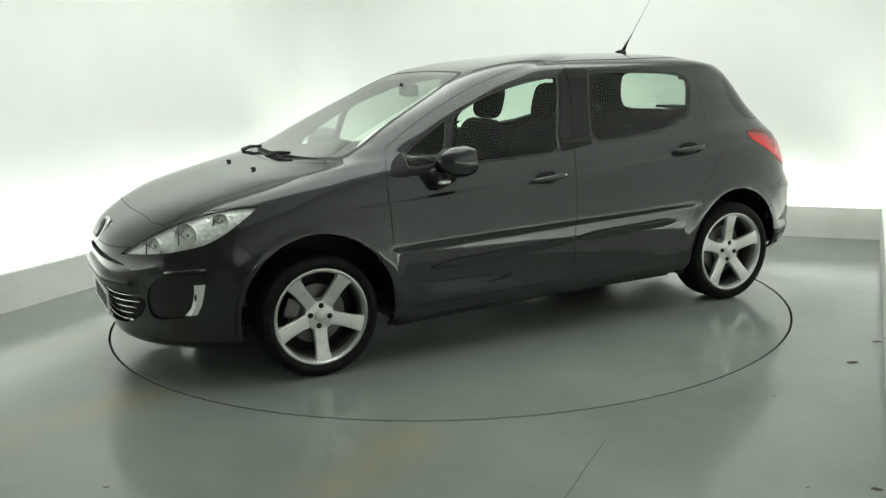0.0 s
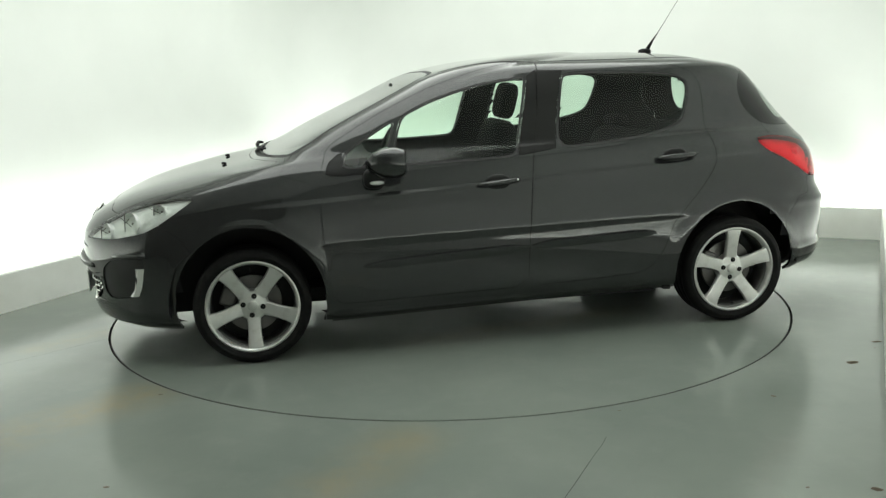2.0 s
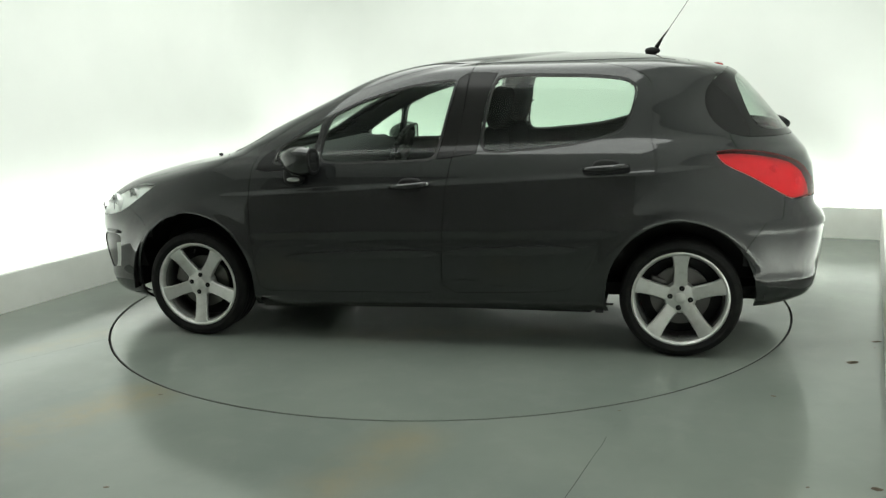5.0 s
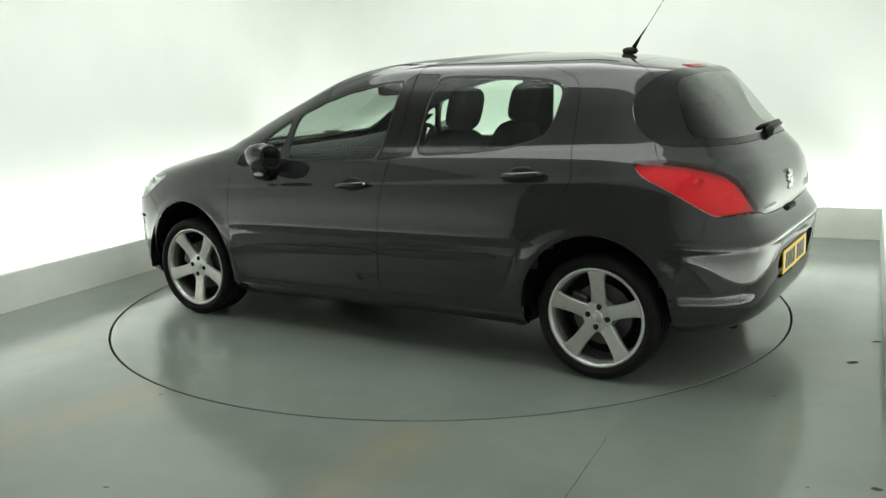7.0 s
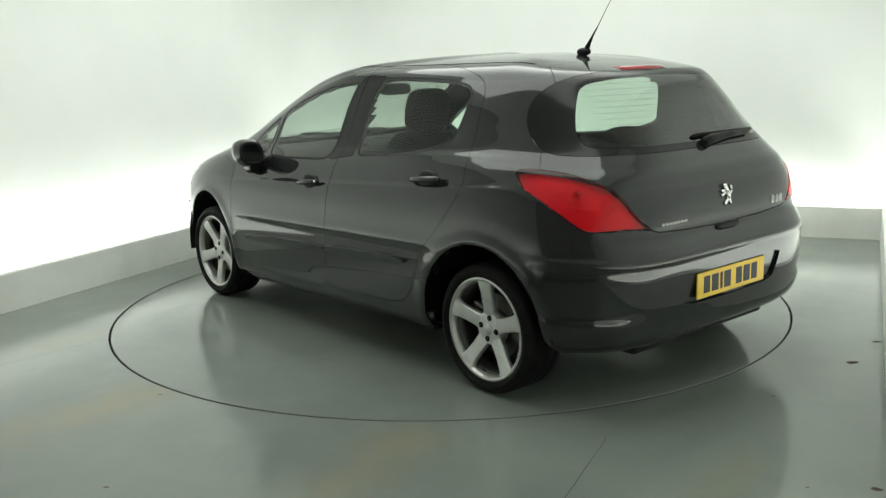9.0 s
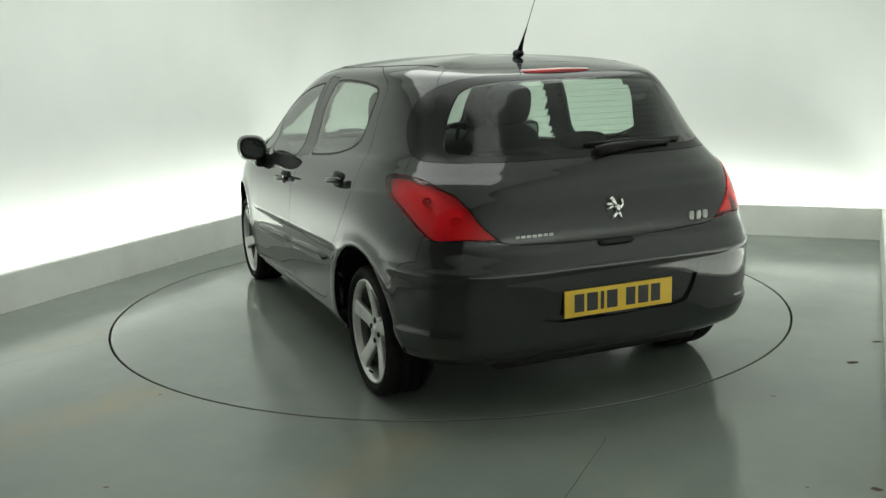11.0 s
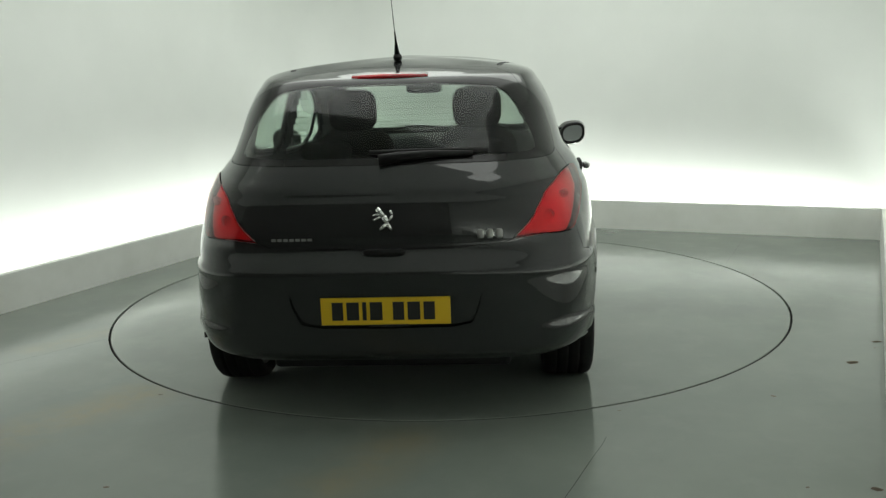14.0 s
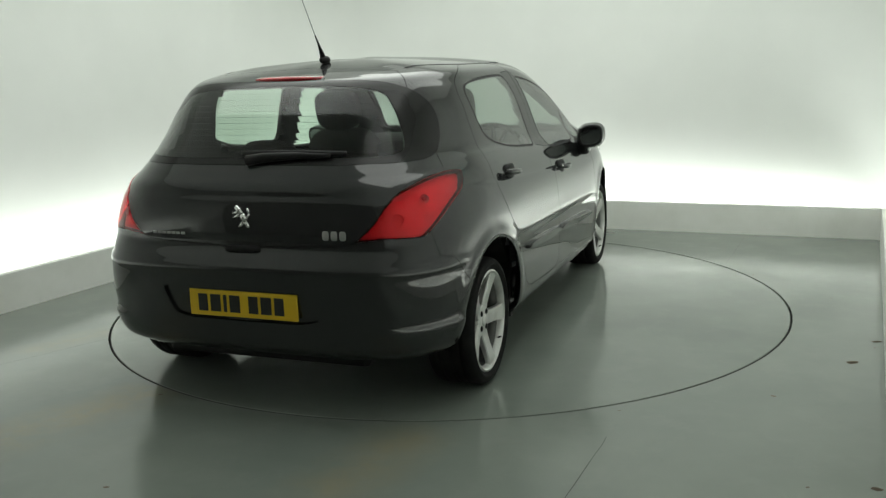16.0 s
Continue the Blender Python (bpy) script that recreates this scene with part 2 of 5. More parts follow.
def make_walls():
    x0, x1, y0, y1 = LEFT - COVE, RIGHT + COVE, FRONT - 0.2, BACK + COVE
    r = 0.5
    # one wall with rounded far corners, closed behind the camera
    pts = [(x0, y0)]
    for cx, cy, a0 in ((x0 + r, y1 - r, 180), (x1 - r, y1 - r, 90)):
        pts += [(cx + r * math.cos(radians(a0 - 90 * k / 12)), cy + r * math.sin(radians(a0 - 90 * k / 12))) for k in range(13)]
    pts += [(x1, y0)]
    bm = bmesh.new()
    rings = []
    cx, cy = (x0 + x1) / 2, (y0 + y1) / 2
    for grow in (0.0, 0.15):
        ring = []
        for x, y in pts:
            d = Vector((x - cx, y - cy)).normalized() * grow * 1.4
            ring.append([bm.verts.new((x + d.x, y + d.y, z)) for z in (-0.05, HIGH)])
        rings.append(ring)
    n = len(pts)
    for ring in rings:
        for i in range(n):
            a, b = ring[i], ring[(i + 1) % n]
            bm.faces.new((a[0], b[0], b[1], a[1]))
    for i in range(n):
        j = (i + 1) % n
        bm.faces.new((rings[0][i][1], rings[0][j][1], rings[1][j][1], rings[1][i][1]))
    ob = new("wall_round", mesh_of("wall_round", bm, WALL, True))
    ob.matrix_world = BAY
    tagged(ob, "plain white studio wall with rounded corners, lit from below", "wall", kind="structure")
    bm = bmesh.new()
    add_box(bm, x0 - 0.2, x1 + 0.2, y0 - 0.2, y1 + 0.2, HIGH, HIGH + 0.15)
    ob = new("ceiling", mesh_of("ceiling", bm, CEILING))
    ob.matrix_world = BAY
    tagged(ob, "plain white studio ceiling", "ceiling", kind="structure")


def make_parapets():
    t = 0.045
    a, b, c, d = Vector((LEFT, FRONT)), Vector((LEFT, 2.472)), Vector((RIGHT, 2.727)), Vector((RIGHT + 0.188, FRONT))
    for name, p, q, more in (("parapet_left", a, b, t), ("parapet_back", b, c, t), ("parapet_right", c, d, 0.0)):
        bm = bmesh.new()
        add_box(bm, 0, (q - p).length + more, 0, t, -0.02, PARAPET, 0.004, 2)
        ob = new(name, mesh_of(name, bm, PARAPET_WHITE))
        ob.matrix_world = BAY @ pose(p.x, p.y, 0, 0, 0, math.degrees(math.atan2(q.y - p.y, q.x - p.x)))
        tagged(ob, "low off-white parapet hiding the cove lights", "parapet", group="parapets round the bay", kind="structure")


make_floor()


def floor_seams():
    """Old saw cuts in the concrete outside the turntable."""
    for x0, y0, x1, y1 in ((-3.6, -2.42, -1.93, -0.70), (1.975, 0.70, 2.42, 1.66), (0.60, -2.25, 0.18, -3.16)):
        bm = bmesh.new()
        d = Vector((x1 - x0, y1 - y0)).normalized()
        nrm = Vector((-d.y, d.x))
        prev = None
        for k in range(13):
            f = k / 12
            w = 0.0010 + 0.0010 * random.random()
            p = Vector((x0 + (x1 - x0) * f, y0 + (y1 - y0) * f)) + nrm * random.uniform(-0.004, 0.004)
            row = [bm.verts.new((p.x + nrm.x * s, p.y + nrm.y * s, 0.0012)) for s in (-w, w)]
            if prev:
                bm.faces.new((prev[0], row[0], row[1], prev[1]))
            prev = row
        tagged(new("floor_seam", mesh_of("floor_seam", bm, SEAM)), "thin dark saw cut in the painted floor", "seam", kind="structure")


def debris():
    """Flakes of dirt on the floor."""
    for x, y, size, stretch in ((1.906, -1.469, 0.034, 0.6), (2.168, -1.163, 0.028, 0.5), (2.11, -1.26, 0.010, 0.6), (1.422, -2.748, 0.022, 0.8), (1.388, -1.868, 0.014, 0.7), (1.20, -2.72, 0.010, 0.7),
                                (-1.34, -1.62, 0.013, 0.6), (-1.25, -2.56, 0.016, 0.6), (0.70, -1.98, 0.009, 0.6), (2.05, 0.35, 0.012, 0.6), (2.3, -0.3, 0.010, 0.6)):
        bm = bmesh.new()
        ring = []
        for k in range(10):
            a = 2 * math.pi * k / 10
            r = size * random.uniform(0.65, 1.1)
            ring.append(bm.verts.new((r * math.cos(a), stretch * r * math.sin(a), 0.0005)))
        top = bm.verts.new((0, 0, size * 0.18))
        for k in range(10):
            bm.faces.new((ring[k], ring[(k + 1) % 10], top))
        bm.faces.new(ring[::-1])
        ob = new("dirt_flake", mesh_of("dirt_flake", bm, CHIP))
        ob.matrix_world = pose(x, y, 0, 0, 0, random.uniform(-30, 30))
        tagged(ob, "small brown flake of dirt on the floor", "debris", group="dirt flakes on the floor")


floor_seams()
debris()
turntable = make_turntable()
def make_dark_panel():
    """Unseen grey slatted panel closing the bay behind the camera, added to darken reflections."""
    bm = bmesh.new()
    add_box(bm, LEFT + 0.3, RIGHT + 0.1, FRONT - 0.19, FRONT - 0.16, 0.0, 3.36)
    for k in range(27):
        add_box(bm, LEFT + 0.32, RIGHT + 0.08, FRONT - 0.16, FRONT - 0.145, 0.02 + 0.12 * k, 0.13 + 0.12 * k)
    ob = new("unseen_dark_panel", mesh_of("unseen_dark_panel", bm, DARK_PANEL))
    ob.matrix_world = BAY
    tagged(ob, "unseen dark grey slatted metal panel, added to darken the car's reflections", "shutter", kind="structure")


make_walls()
make_dark_panel()
make_parapets()
# the car, x forward, y to its left
car = new("car")
tagged(car, "dark grey metallic five-door hatchback parked on the turntable", "car")



# plan loops from sill to roof: front x, z; side z at front and rear door; half width; rear x, z; corner powers; x of the widest place
LOOPS = [
    (1.98, 0.17, 0.19, 0.22, 0.839, -1.9, 0.26, 4.0, 6.0, 0.15),
    (2.05, 0.22, 0.25, 0.28, 0.888, -1.955, 0.305, 4.1, 6.0, 0.15),
    (2.085, 0.36, 0.36, 0.38, 0.91, -1.975, 0.4, 4.2, 6.2, 0.12),
    (2.11, 0.5, 0.5, 0.53, 0.918, -1.995, 0.55, 4.2, 6.0, 0.08),
    (2.1, 0.62, 0.62, 0.66, 0.913, -1.998, 0.66, 4.3, 5.8, 0.08),
    (2.06, 0.7, 0.74, 0.8, 0.898, -1.95, 0.74, 4.5, 6.2, 0.08),
    (1.97, 0.78, 0.84, 0.91, 0.874, -1.94, 0.86, 4.8, 5.8, 0.08),
    (1.84, 0.85, 0.93, 0.99, 0.845, -1.92, 0.96, 4.8, 5.4, 0.06),
    (1.58, 0.922, 0.985, 1.04, 0.815, -1.88, 1.02, 4.6, 5.0, 0.02),
    (1.22, 0.992, 1.03, 1.08, 0.787, -1.82, 1.09, 5.5, 4.7, -0.05),
    (0.9, 1.135, 1.12, 1.17, 0.758, -1.745, 1.18, 7.5, 4.5, -0.15),
    (0.6, 1.268, 1.245, 1.27, 0.724, -1.66, 1.28, 8.0, 4.5, -0.28),
    (0.31, 1.395, 1.37, 1.365, 0.671, -1.56, 1.378, 7.5, 4.6, -0.42),
    (0.02, 1.458, 1.437, 1.425, 0.611, -1.46, 1.413, 6.5, 4.6, -0.55),
    (-0.3, 1.49, 1.475, 1.462, 0.435, -1.3, 1.446, 4.0, 3.8, -0.7),
    (-0.5, 1.5, 1.496, 1.486, 0.182, -1.1, 1.476, 2.5, 2.5, -0.78),
    (-0.6, 1.503, 1.503, 1.492, 0.0, -1.0, 1.484, 2.5, 2.5, -0.8),
]
NU, NV = 200, 176


def spline(knots, v):
    """Catmull-Rom through equally spaced knots."""
    k = np.asarray(knots, float)
    i = np.clip(np.floor(v).astype(int), 0, len(k) - 2)
    f = (v - i)[:, None]
    a, b, c, d = k[np.clip(i - 1, 0, None)], k[i], k[i + 1], k[np.clip(i + 2, None, len(k) - 1)]
    return 0.5 * (2 * b + (c - a) * f + (2 * a - 5 * b + 4 * c - d) * f ** 2 + (3 * b - a - 3 * c + d) * f ** 3)


def sig(v):
    return 1 / (1 + np.exp(-np.clip(v, -40, 40)))


def sculpt(g):
    """Creases of the flanks, wheel arch flares and bumper ledges, pushed out along the plan normal."""
    x, y, z = g[..., 0].copy(), g[..., 1].copy(), g[..., 2].copy()
    tx, ty = np.gradient(x, axis=1), np.gradient(y, axis=1)
    ln = np.hypot(tx, ty) + 1e-9
    nx, ny = -ty / ln, tx / ln
    flip = np.where(ny < -1e-6, -1, 1)
    nx, ny = nx * flip, np.abs(ny)
    nx[:, 0], ny[:, 0], nx[:, -1], ny[:, -1] = 1, 0, -1, 0
    mid = sig((x + 1.55) / 0.06) * sig((1.15 - x) / 0.08)
    zc = 0.848 - 0.055 * x
    d = z - zc
    push = 0.006 * mid * np.where(d > 0, np.exp(-(d / 0.012) ** 2), np.exp(-(d / 0.10) ** 2))
    zl = 0.605 - 0.02 * x
    e = z - zl
    push += 0.004 * sig((x + 1.0) / 0.06) * sig((0.85 - x) / 0.07) * np.where(e > 0, np.exp(-(e / 0.050) ** 2), np.exp(-(e / 0.012) ** 2))
    push -= 0.008 * sig((x + 0.95) / 0.06) * sig((0.80 - x) / 0.07) * sig((zl - z) / 0.006) * sig((z - 0.34) / 0.02)
    for ax, r in ((1.30, 0.392), (-1.300, 0.384)):
        rr = np.hypot(x - ax, z - 0.31)
        push += 0.009 * np.exp(-((rr - r) / 0.030) ** 2) * sig((z - 0.2) / 0.02) * (y > 0.6)
    rear = sig((-1.62 - x) / 0.03)
    push += sig((-1.80 - x) / 0.02) * 0.007 * sig((0.928 - z) / 0.006) * sig((z - 0.76) / 0.01)
    push += rear * (0.009 * sig((0.662 - z) / 0.005) - 0.006 * sig((0.628 - z) / 0.005) + 0.014 * sig((0.41 - z) / 0.006) * sig((y - 0.62) / 0.03))
    front = sig((x - 1.62) / 0.03)
    push += front * (0.010 * sig((0.30 - z) / 0.008))
    g[..., 0] += push * nx + 0.080 * sig((x - 1.70) / 0.06) * np.exp(-(y / 0.50) ** 4) * sig((0.80 - z) / 0.035)
    g[..., 1] += push * ny
    g[:, 0, 1] = g[:, -1, 1] = 0
    g[..., 1] = np.maximum(g[..., 1], 0)
    return g


def body_grid():
    """The left half of the body skin as a grid of points, rows from sill to roof, columns from nose to tail."""
    levels = np.linspace(0, len(LOOPS) - 1, 2000)
    dense = np.cumsum(np.where((levels > 3.2) & (levels < 8.2), 1.9, 1.0))
    rows = spline(LOOPS, np.interp(np.linspace(dense[0], dense[-1], NV), dense, levels))
    grid = np.zeros((NV, NU, 3))
    for j, (xf, zf, zs0, zs1, w, xr, zr, nf, nr, xm) in enumerate(rows):
        w = max(w, 0.0)
        a = np.linspace(0, 1, 3001) * np.pi
        c, si = np.cos(a), np.abs(np.sin(a))
        n = np.where(c > 0, nf, nr)
        x = xm + np.where(c > 0, xf - xm, xm - xr) * np.sign(c) * np.abs(c) ** (2 / n)
        y = w * si ** (2 / n)
        y[0] = y[-1] = 0
        s = np.concatenate([[0], np.cumsum(np.hypot(np.diff(x), np.diff(y)))])
        u = np.linspace(0, s[-1], NU)
        x, y = np.interp(u, s, x), np.interp(u, s, y)
        side = zs0 + (zs1 - zs0) * np.clip((0.9 - x) / 2.0, 0, 1.1)
        start = min(0.95, xf - 0.15)
        fr = np.clip((x - start) / max(xf - start, 0.05), 0, 1)
        end = max(-1.15, xr + 0.15)
        re = np.clip((end - x) / max(end - xr, 0.05), 0, 1)
        fr, re = fr * fr * (3 - 2 * fr), re * re * (3 - 2 * re)
        grid[j, :, 0], grid[j, :, 1] = x, y
        grid[j, :, 2] = side * (1 - fr) * (1 - re) + zf * fr + zr * re
    return sculpt(grid)


# surface end
X, Y, Z = Vector((1, 0, 0)), Vector((0, 1, 0)), Vector((0, 0, 1))


def soften(pts, times=2):
    """Round the corners of a closed outline."""
    for _ in range(times):
        out = []
        for i, p in enumerate(pts):
            q = pts[(i + 1) % len(pts)]
            out += [(0.8 * p[0] + 0.2 * q[0], 0.8 * p[1] + 0.2 * q[1]), (0.2 * p[0] + 0.8 * q[0], 0.2 * p[1] + 0.8 * q[1])]
        pts = out
    return pts


def inset(pts, d):
    """The outline moved inwards by d."""
    n = len(pts)
    turn = sum(pts[i][0] * pts[(i + 1) % n][1] - pts[(i + 1) % n][0] * pts[i][1] for i in range(n))
    sign = 1 if turn > 0 else -1
    out = []
    for i in range(n):
        (ax, ay), (bx, by) = pts[i - 1], pts[(i + 1) % n]
        length = math.hypot(bx - ax, by - ay) or 1
        out.append((pts[i][0] - sign * d * (by - ay) / length, pts[i][1] + sign * d * (bx - ax) / length))
    return out


def circle(cx, cz, r, n=40):
    return [(cx + r * math.cos(2 * math.pi * k / n), cz + r * math.sin(2 * math.pi * k / n)) for k in range(n)]


def inside(pts, u, v):
    """Which of the points (u, v) lie inside the outline."""
    p = np.asarray(pts)
    a, b = p, np.roll(p, -1, 0)
    hit = np.zeros(len(u), bool)
    for (x0, y0), (x1, y1) in zip(a, b):
        cross = (y0 > v) != (y1 > v)
        with np.errstate(divide="ignore", invalid="ignore"):
            hit ^= cross & (u < (x1 - x0) * (v - y0) / (y1 - y0) + x0)
    return hit


def oblique(degrees):
    """Axes of a view whose line of sight lies level at that angle from straight ahead."""
    a = radians(degrees)
    return Vector((math.sin(a), -math.cos(a), 0)), Z, Vector((math.cos(a), math.sin(a), 0))


SIDE, TOP, AHEAD = (X, Z, Y), (X, Y, Z), (Y, Z, X)
TAIL, NOSE = oblique(139), oblique(45)


def flat(view, pts):
    return [tuple((p[0] * view[k][0] + p[1] * view[k][1] + p[2] * view[k][2]) for k in (0, 1)) for p in pts]


FRONT_DOOR = soften([(0.934, 0.87), (0.925, 0.95), (0.905, 0.998), (0.885, 1.055), (0.791, 1.113), (0.645, 1.195), (0.495, 1.267), (0.346, 1.331), (0.195, 1.380), (0.045, 1.420),
                     (-0.106, 1.445), (-0.262, 1.455), (-0.245, 1.394), (-0.219, 1.197), (-0.171, 0.977), (-0.145, 0.811), (-0.125, 0.526), (-0.117, 0.299), (0.224, 0.293),
                     (0.664, 0.284), (0.891, 0.280), (0.916, 0.435), (0.932, 0.614), (0.936, 0.785)], 1)
REAR_DOOR = soften([(-0.262, 1.455), (-0.449, 1.460), (-0.713, 1.450), (-0.910, 1.432), (-1.047, 1.405), (-1.129, 1.365), (-1.158, 1.309), (-1.158, 1.195), (-1.153, 1.069),
                    (-1.172, 1.015), (-1.186, 0.947), (-1.176, 0.892), (-1.132, 0.825), (-1.059, 0.734), (-0.974, 0.646), (-0.925, 0.590), (-0.904, 0.533), (-0.863, 0.430),
                    (-0.821, 0.371), (-0.750, 0.327), (-0.505, 0.312), (-0.117, 0.299), (-0.125, 0.526), (-0.145, 0.811), (-0.171, 0.977), (-0.219, 1.197), (-0.245, 1.394)], 1)
QUARTER_GLASS = soften([(0.815, 0.950), (0.802, 1.023), (0.755, 1.060), (0.639, 1.130), (0.533, 1.190), (0.555, 1.092), (0.572, 1.045), (0.591, 0.966)])
FRONT_GLASS = soften([(0.503, 1.200), (0.402, 1.246), (0.343, 1.273), (0.195, 1.318), (0.047, 1.351), (-0.100, 1.370), (-0.170, 1.375), (-0.176, 1.348), (-0.147, 1.227),
                      (-0.113, 1.087), (-0.088, 0.977), (0.058, 0.967), (0.345, 0.960), (0.522, 0.960), (0.556, 1.010)])
REAR_GLASS = soften([(-0.395, 1.387), (-0.542, 1.390), (-0.834, 1.380), (-0.979, 1.367), (-1.051, 1.350), (-1.085, 1.311), (-1.071, 1.227), (-1.048, 1.157), (-1.022, 1.113),
                     (-0.955, 1.080), (-0.807, 1.045), (-0.661, 1.028), (-0.517, 1.016), (-0.305, 1.004), (-0.343, 1.249), (-0.369, 1.348)])
FRONT_PILLAR = [(-0.188, 1.375), (-0.24, 1.405), (-0.219, 1.197), (-0.180, 0.988), (-0.094, 0.980), (-0.120, 1.087)]
REAR_PILLAR = [(-0.246, 1.405), (-0.385, 1.398), (-0.362, 1.348), (-0.334, 1.249), (-0.296, 1.006), (-0.180, 0.990), (-0.219, 1.197)]
MIRROR_TRIM = soften([(0.902, 0.915), (0.885, 0.985), (0.812, 1.035), (0.808, 1.0), (0.820, 0.955), (0.58, 0.962), (0.60, 0.935)], 1)
TAIL_LAMP = soften(flat(TAIL, [(-1.415, 0.762, 1.005), (-1.473, 0.738, 1.012), (-1.567, 0.707, 1.007), (-1.660, 0.677, 0.993), (-1.749, 0.645, 0.967), (-1.811, 0.615, 0.940),
                               (-1.865, 0.594, 0.891), (-1.906, 0.574, 0.834), (-1.942, 0.515, 0.768), (-1.943, 0.51, 0.766), (-1.901, 0.628, 0.780), (-1.845, 0.706, 0.775), (-1.793, 0.748, 0.776),
                               (-1.749, 0.763, 0.799), (-1.675, 0.777, 0.840), (-1.569, 0.787, 0.896), (-1.484, 0.792, 0.933), (-1.435, 0.781, 0.972)]))
BACK_GLASS = soften(flat(TAIL, [(-1.52, -0.2, 1.398), (-1.515, 0.0, 1.398), (-1.505, 0.337, 1.396), (-1.471, 0.461, 1.381), (-1.412, 0.545, 1.348), (-1.362, 0.598, 1.294),
                                (-1.360, 0.638, 1.228), (-1.398, 0.666, 1.153), (-1.468, 0.675, 1.088), (-1.546, 0.657, 1.066), (-1.641, 0.610, 1.062), (-1.760, 0.496, 1.062),
                                (-1.830, 0.298, 1.061), (-1.845, 0.0, 1.060), (-1.83, -0.3, 1.06)]))
TAILGATE = flat(TAIL, [(-1.27, -0.2, 1.449), (-1.27, 0.0, 1.449), (-1.275, 0.25, 1.440), (-1.310, 0.44, 1.428), (-1.425, 0.525, 1.340), (-1.372, 0.585, 1.294), (-1.372, 0.628, 1.228), (-1.41, 0.652, 1.15),
                       (-1.475, 0.664, 1.09), (-1.50, 0.70, 1.055), (-1.520, 0.725, 1.012), (-1.62, 0.71, 0.97), (-1.80, 0.68, 0.85), (-1.930, 0.541, 0.776), (-1.954, 0.475, 0.751), (-1.962, 0.282, 0.740), (-1.966, 0.0, 0.733), (-1.96, -0.3, 0.733)])
HEADLIGHT = soften(flat(NOSE, [(2.107, 0.435, 0.630), (2.107, 0.433, 0.630), (2.049, 0.531, 0.695), (1.980, 0.592, 0.745), (1.886, 0.643, 0.788), (1.766, 0.690, 0.824), (1.648, 0.737, 0.843), (1.535, 0.785, 0.846),
                               (1.588, 0.796, 0.809), (1.658, 0.801, 0.765), (1.724, 0.796, 0.725), (1.798, 0.778, 0.688), (1.868, 0.746, 0.670), (1.956, 0.687, 0.652), (2.039, 0.594, 0.642)]), 1)
FOG_RECESS = soften(flat(NOSE, [(1.975, 0.661, 0.545), (1.800, 0.765, 0.555), (1.790, 0.752, 0.501), (1.825, 0.700, 0.355), (2.005, 0.535, 0.325), (2.030, 0.575, 0.48)]), 2)
HOOD = soften([(2.005, -0.4), (2.005, 0.0), (1.998, 0.254), (1.970, 0.565), (1.833, 0.634), (1.684, 0.676), (1.533, 0.710), (1.366, 0.714), (1.226, 0.719), (1.115, 0.715),
               (1.20, 0.55), (1.262, 0.3), (1.28, 0.0), (1.28, -0.4)], 1)
WINDSCREEN = soften([(1.245, -0.4), (1.245, 0.0), (1.225, 0.3), (1.16, 0.55), (1.085, 0.685), (0.972, 0.672), (0.825, 0.626), (0.604, 0.570), (0.42, 0.52), (0.300, 0.47), (0.262, 0.38), (0.235, 0.0), (0.235, -0.4)], 1)
LOWER_GRILLE = soften([(-0.5, 0.436), (0.0, 0.436), (0.30, 0.436), (0.560, 0.434), (0.56, 0.395), (0.500, 0.325), (0.36, 0.280), (0.0, 0.265), (-0.5, 0.265)], 1)
UPPER_SLOT = [(-0.5, 0.615), (0.0, 0.615), (0.30, 0.612), (0.47, 0.582), (0.30, 0.588), (0.0, 0.588), (-0.5, 0.588)]
BUMPER_PAD = soften([(-0.5, 0.584), (0.0, 0.584), (0.30, 0.582), (0.49, 0.575), (0.545, 0.53), (0.56, 0.44), (0.0, 0.440), (-0.5, 0.440)], 1)
FRONT_BUMPER = [(1.575, 0.0), (1.575, 0.45), (1.57, 0.58), (1.63, 0.66), (1.73, 0.722), (1.9, 0.70), (2.3, 0.625), (2.3, 0.0)]
REAR_BUMPER = [(-1.6, 0.0), (-1.6, 0.55), (-1.69, 0.675), (-1.765, 0.69), (-1.774, 0.79), (-1.90, 0.79), (-2.3, 0.73), (-2.3, 0.0)]
PLATE_RECESS = soften([(-0.4, 0.568), (0.0, 0.570), (0.385, 0.566), (0.372, 0.50), (0.335, 0.422), (0.0, 0.418), (-0.4, 0.418)], 1)
FENDER = [(0.937, 0.15), (0.937, 0.88), (1.12, 0.935), (1.07, 1.06), (1.3, 1.06), (1.9, 0.97), (1.73, 0.722), (1.63, 0.66), (1.57, 0.58), (1.57, 0.15)]
ROOF_STRIP = [(0.25, 0.502), (0.0, 0.548), (-0.3, 0.556), (-0.7, 0.550), (-1.0, 0.527), (-1.26, 0.482), (-1.26, 0.460), (-1.0, 0.505), (-0.7, 0.528), (-0.3, 0.534), (0.0, 0.526), (0.25, 0.480)]
ARCH_F, ARCH_R = [[(x, 0.31 + 1.05 * (z - 0.31)) for x, z in circle(cx, 0.31, r, 36)] for cx, r in ((1.302, 0.370), (-1.300, 0.354))]
BACKWARDS = (Y, Z, -X)
CLEAR_BACK = soften([(-0.4, 1.372), (0.0, 1.374), (0.30, 1.370), (0.485, 1.350), (0.555, 1.26), (0.602, 1.16), (0.620, 1.100), (0.56, 1.088), (0.0, 1.086), (-0.4, 1.086)], 2)

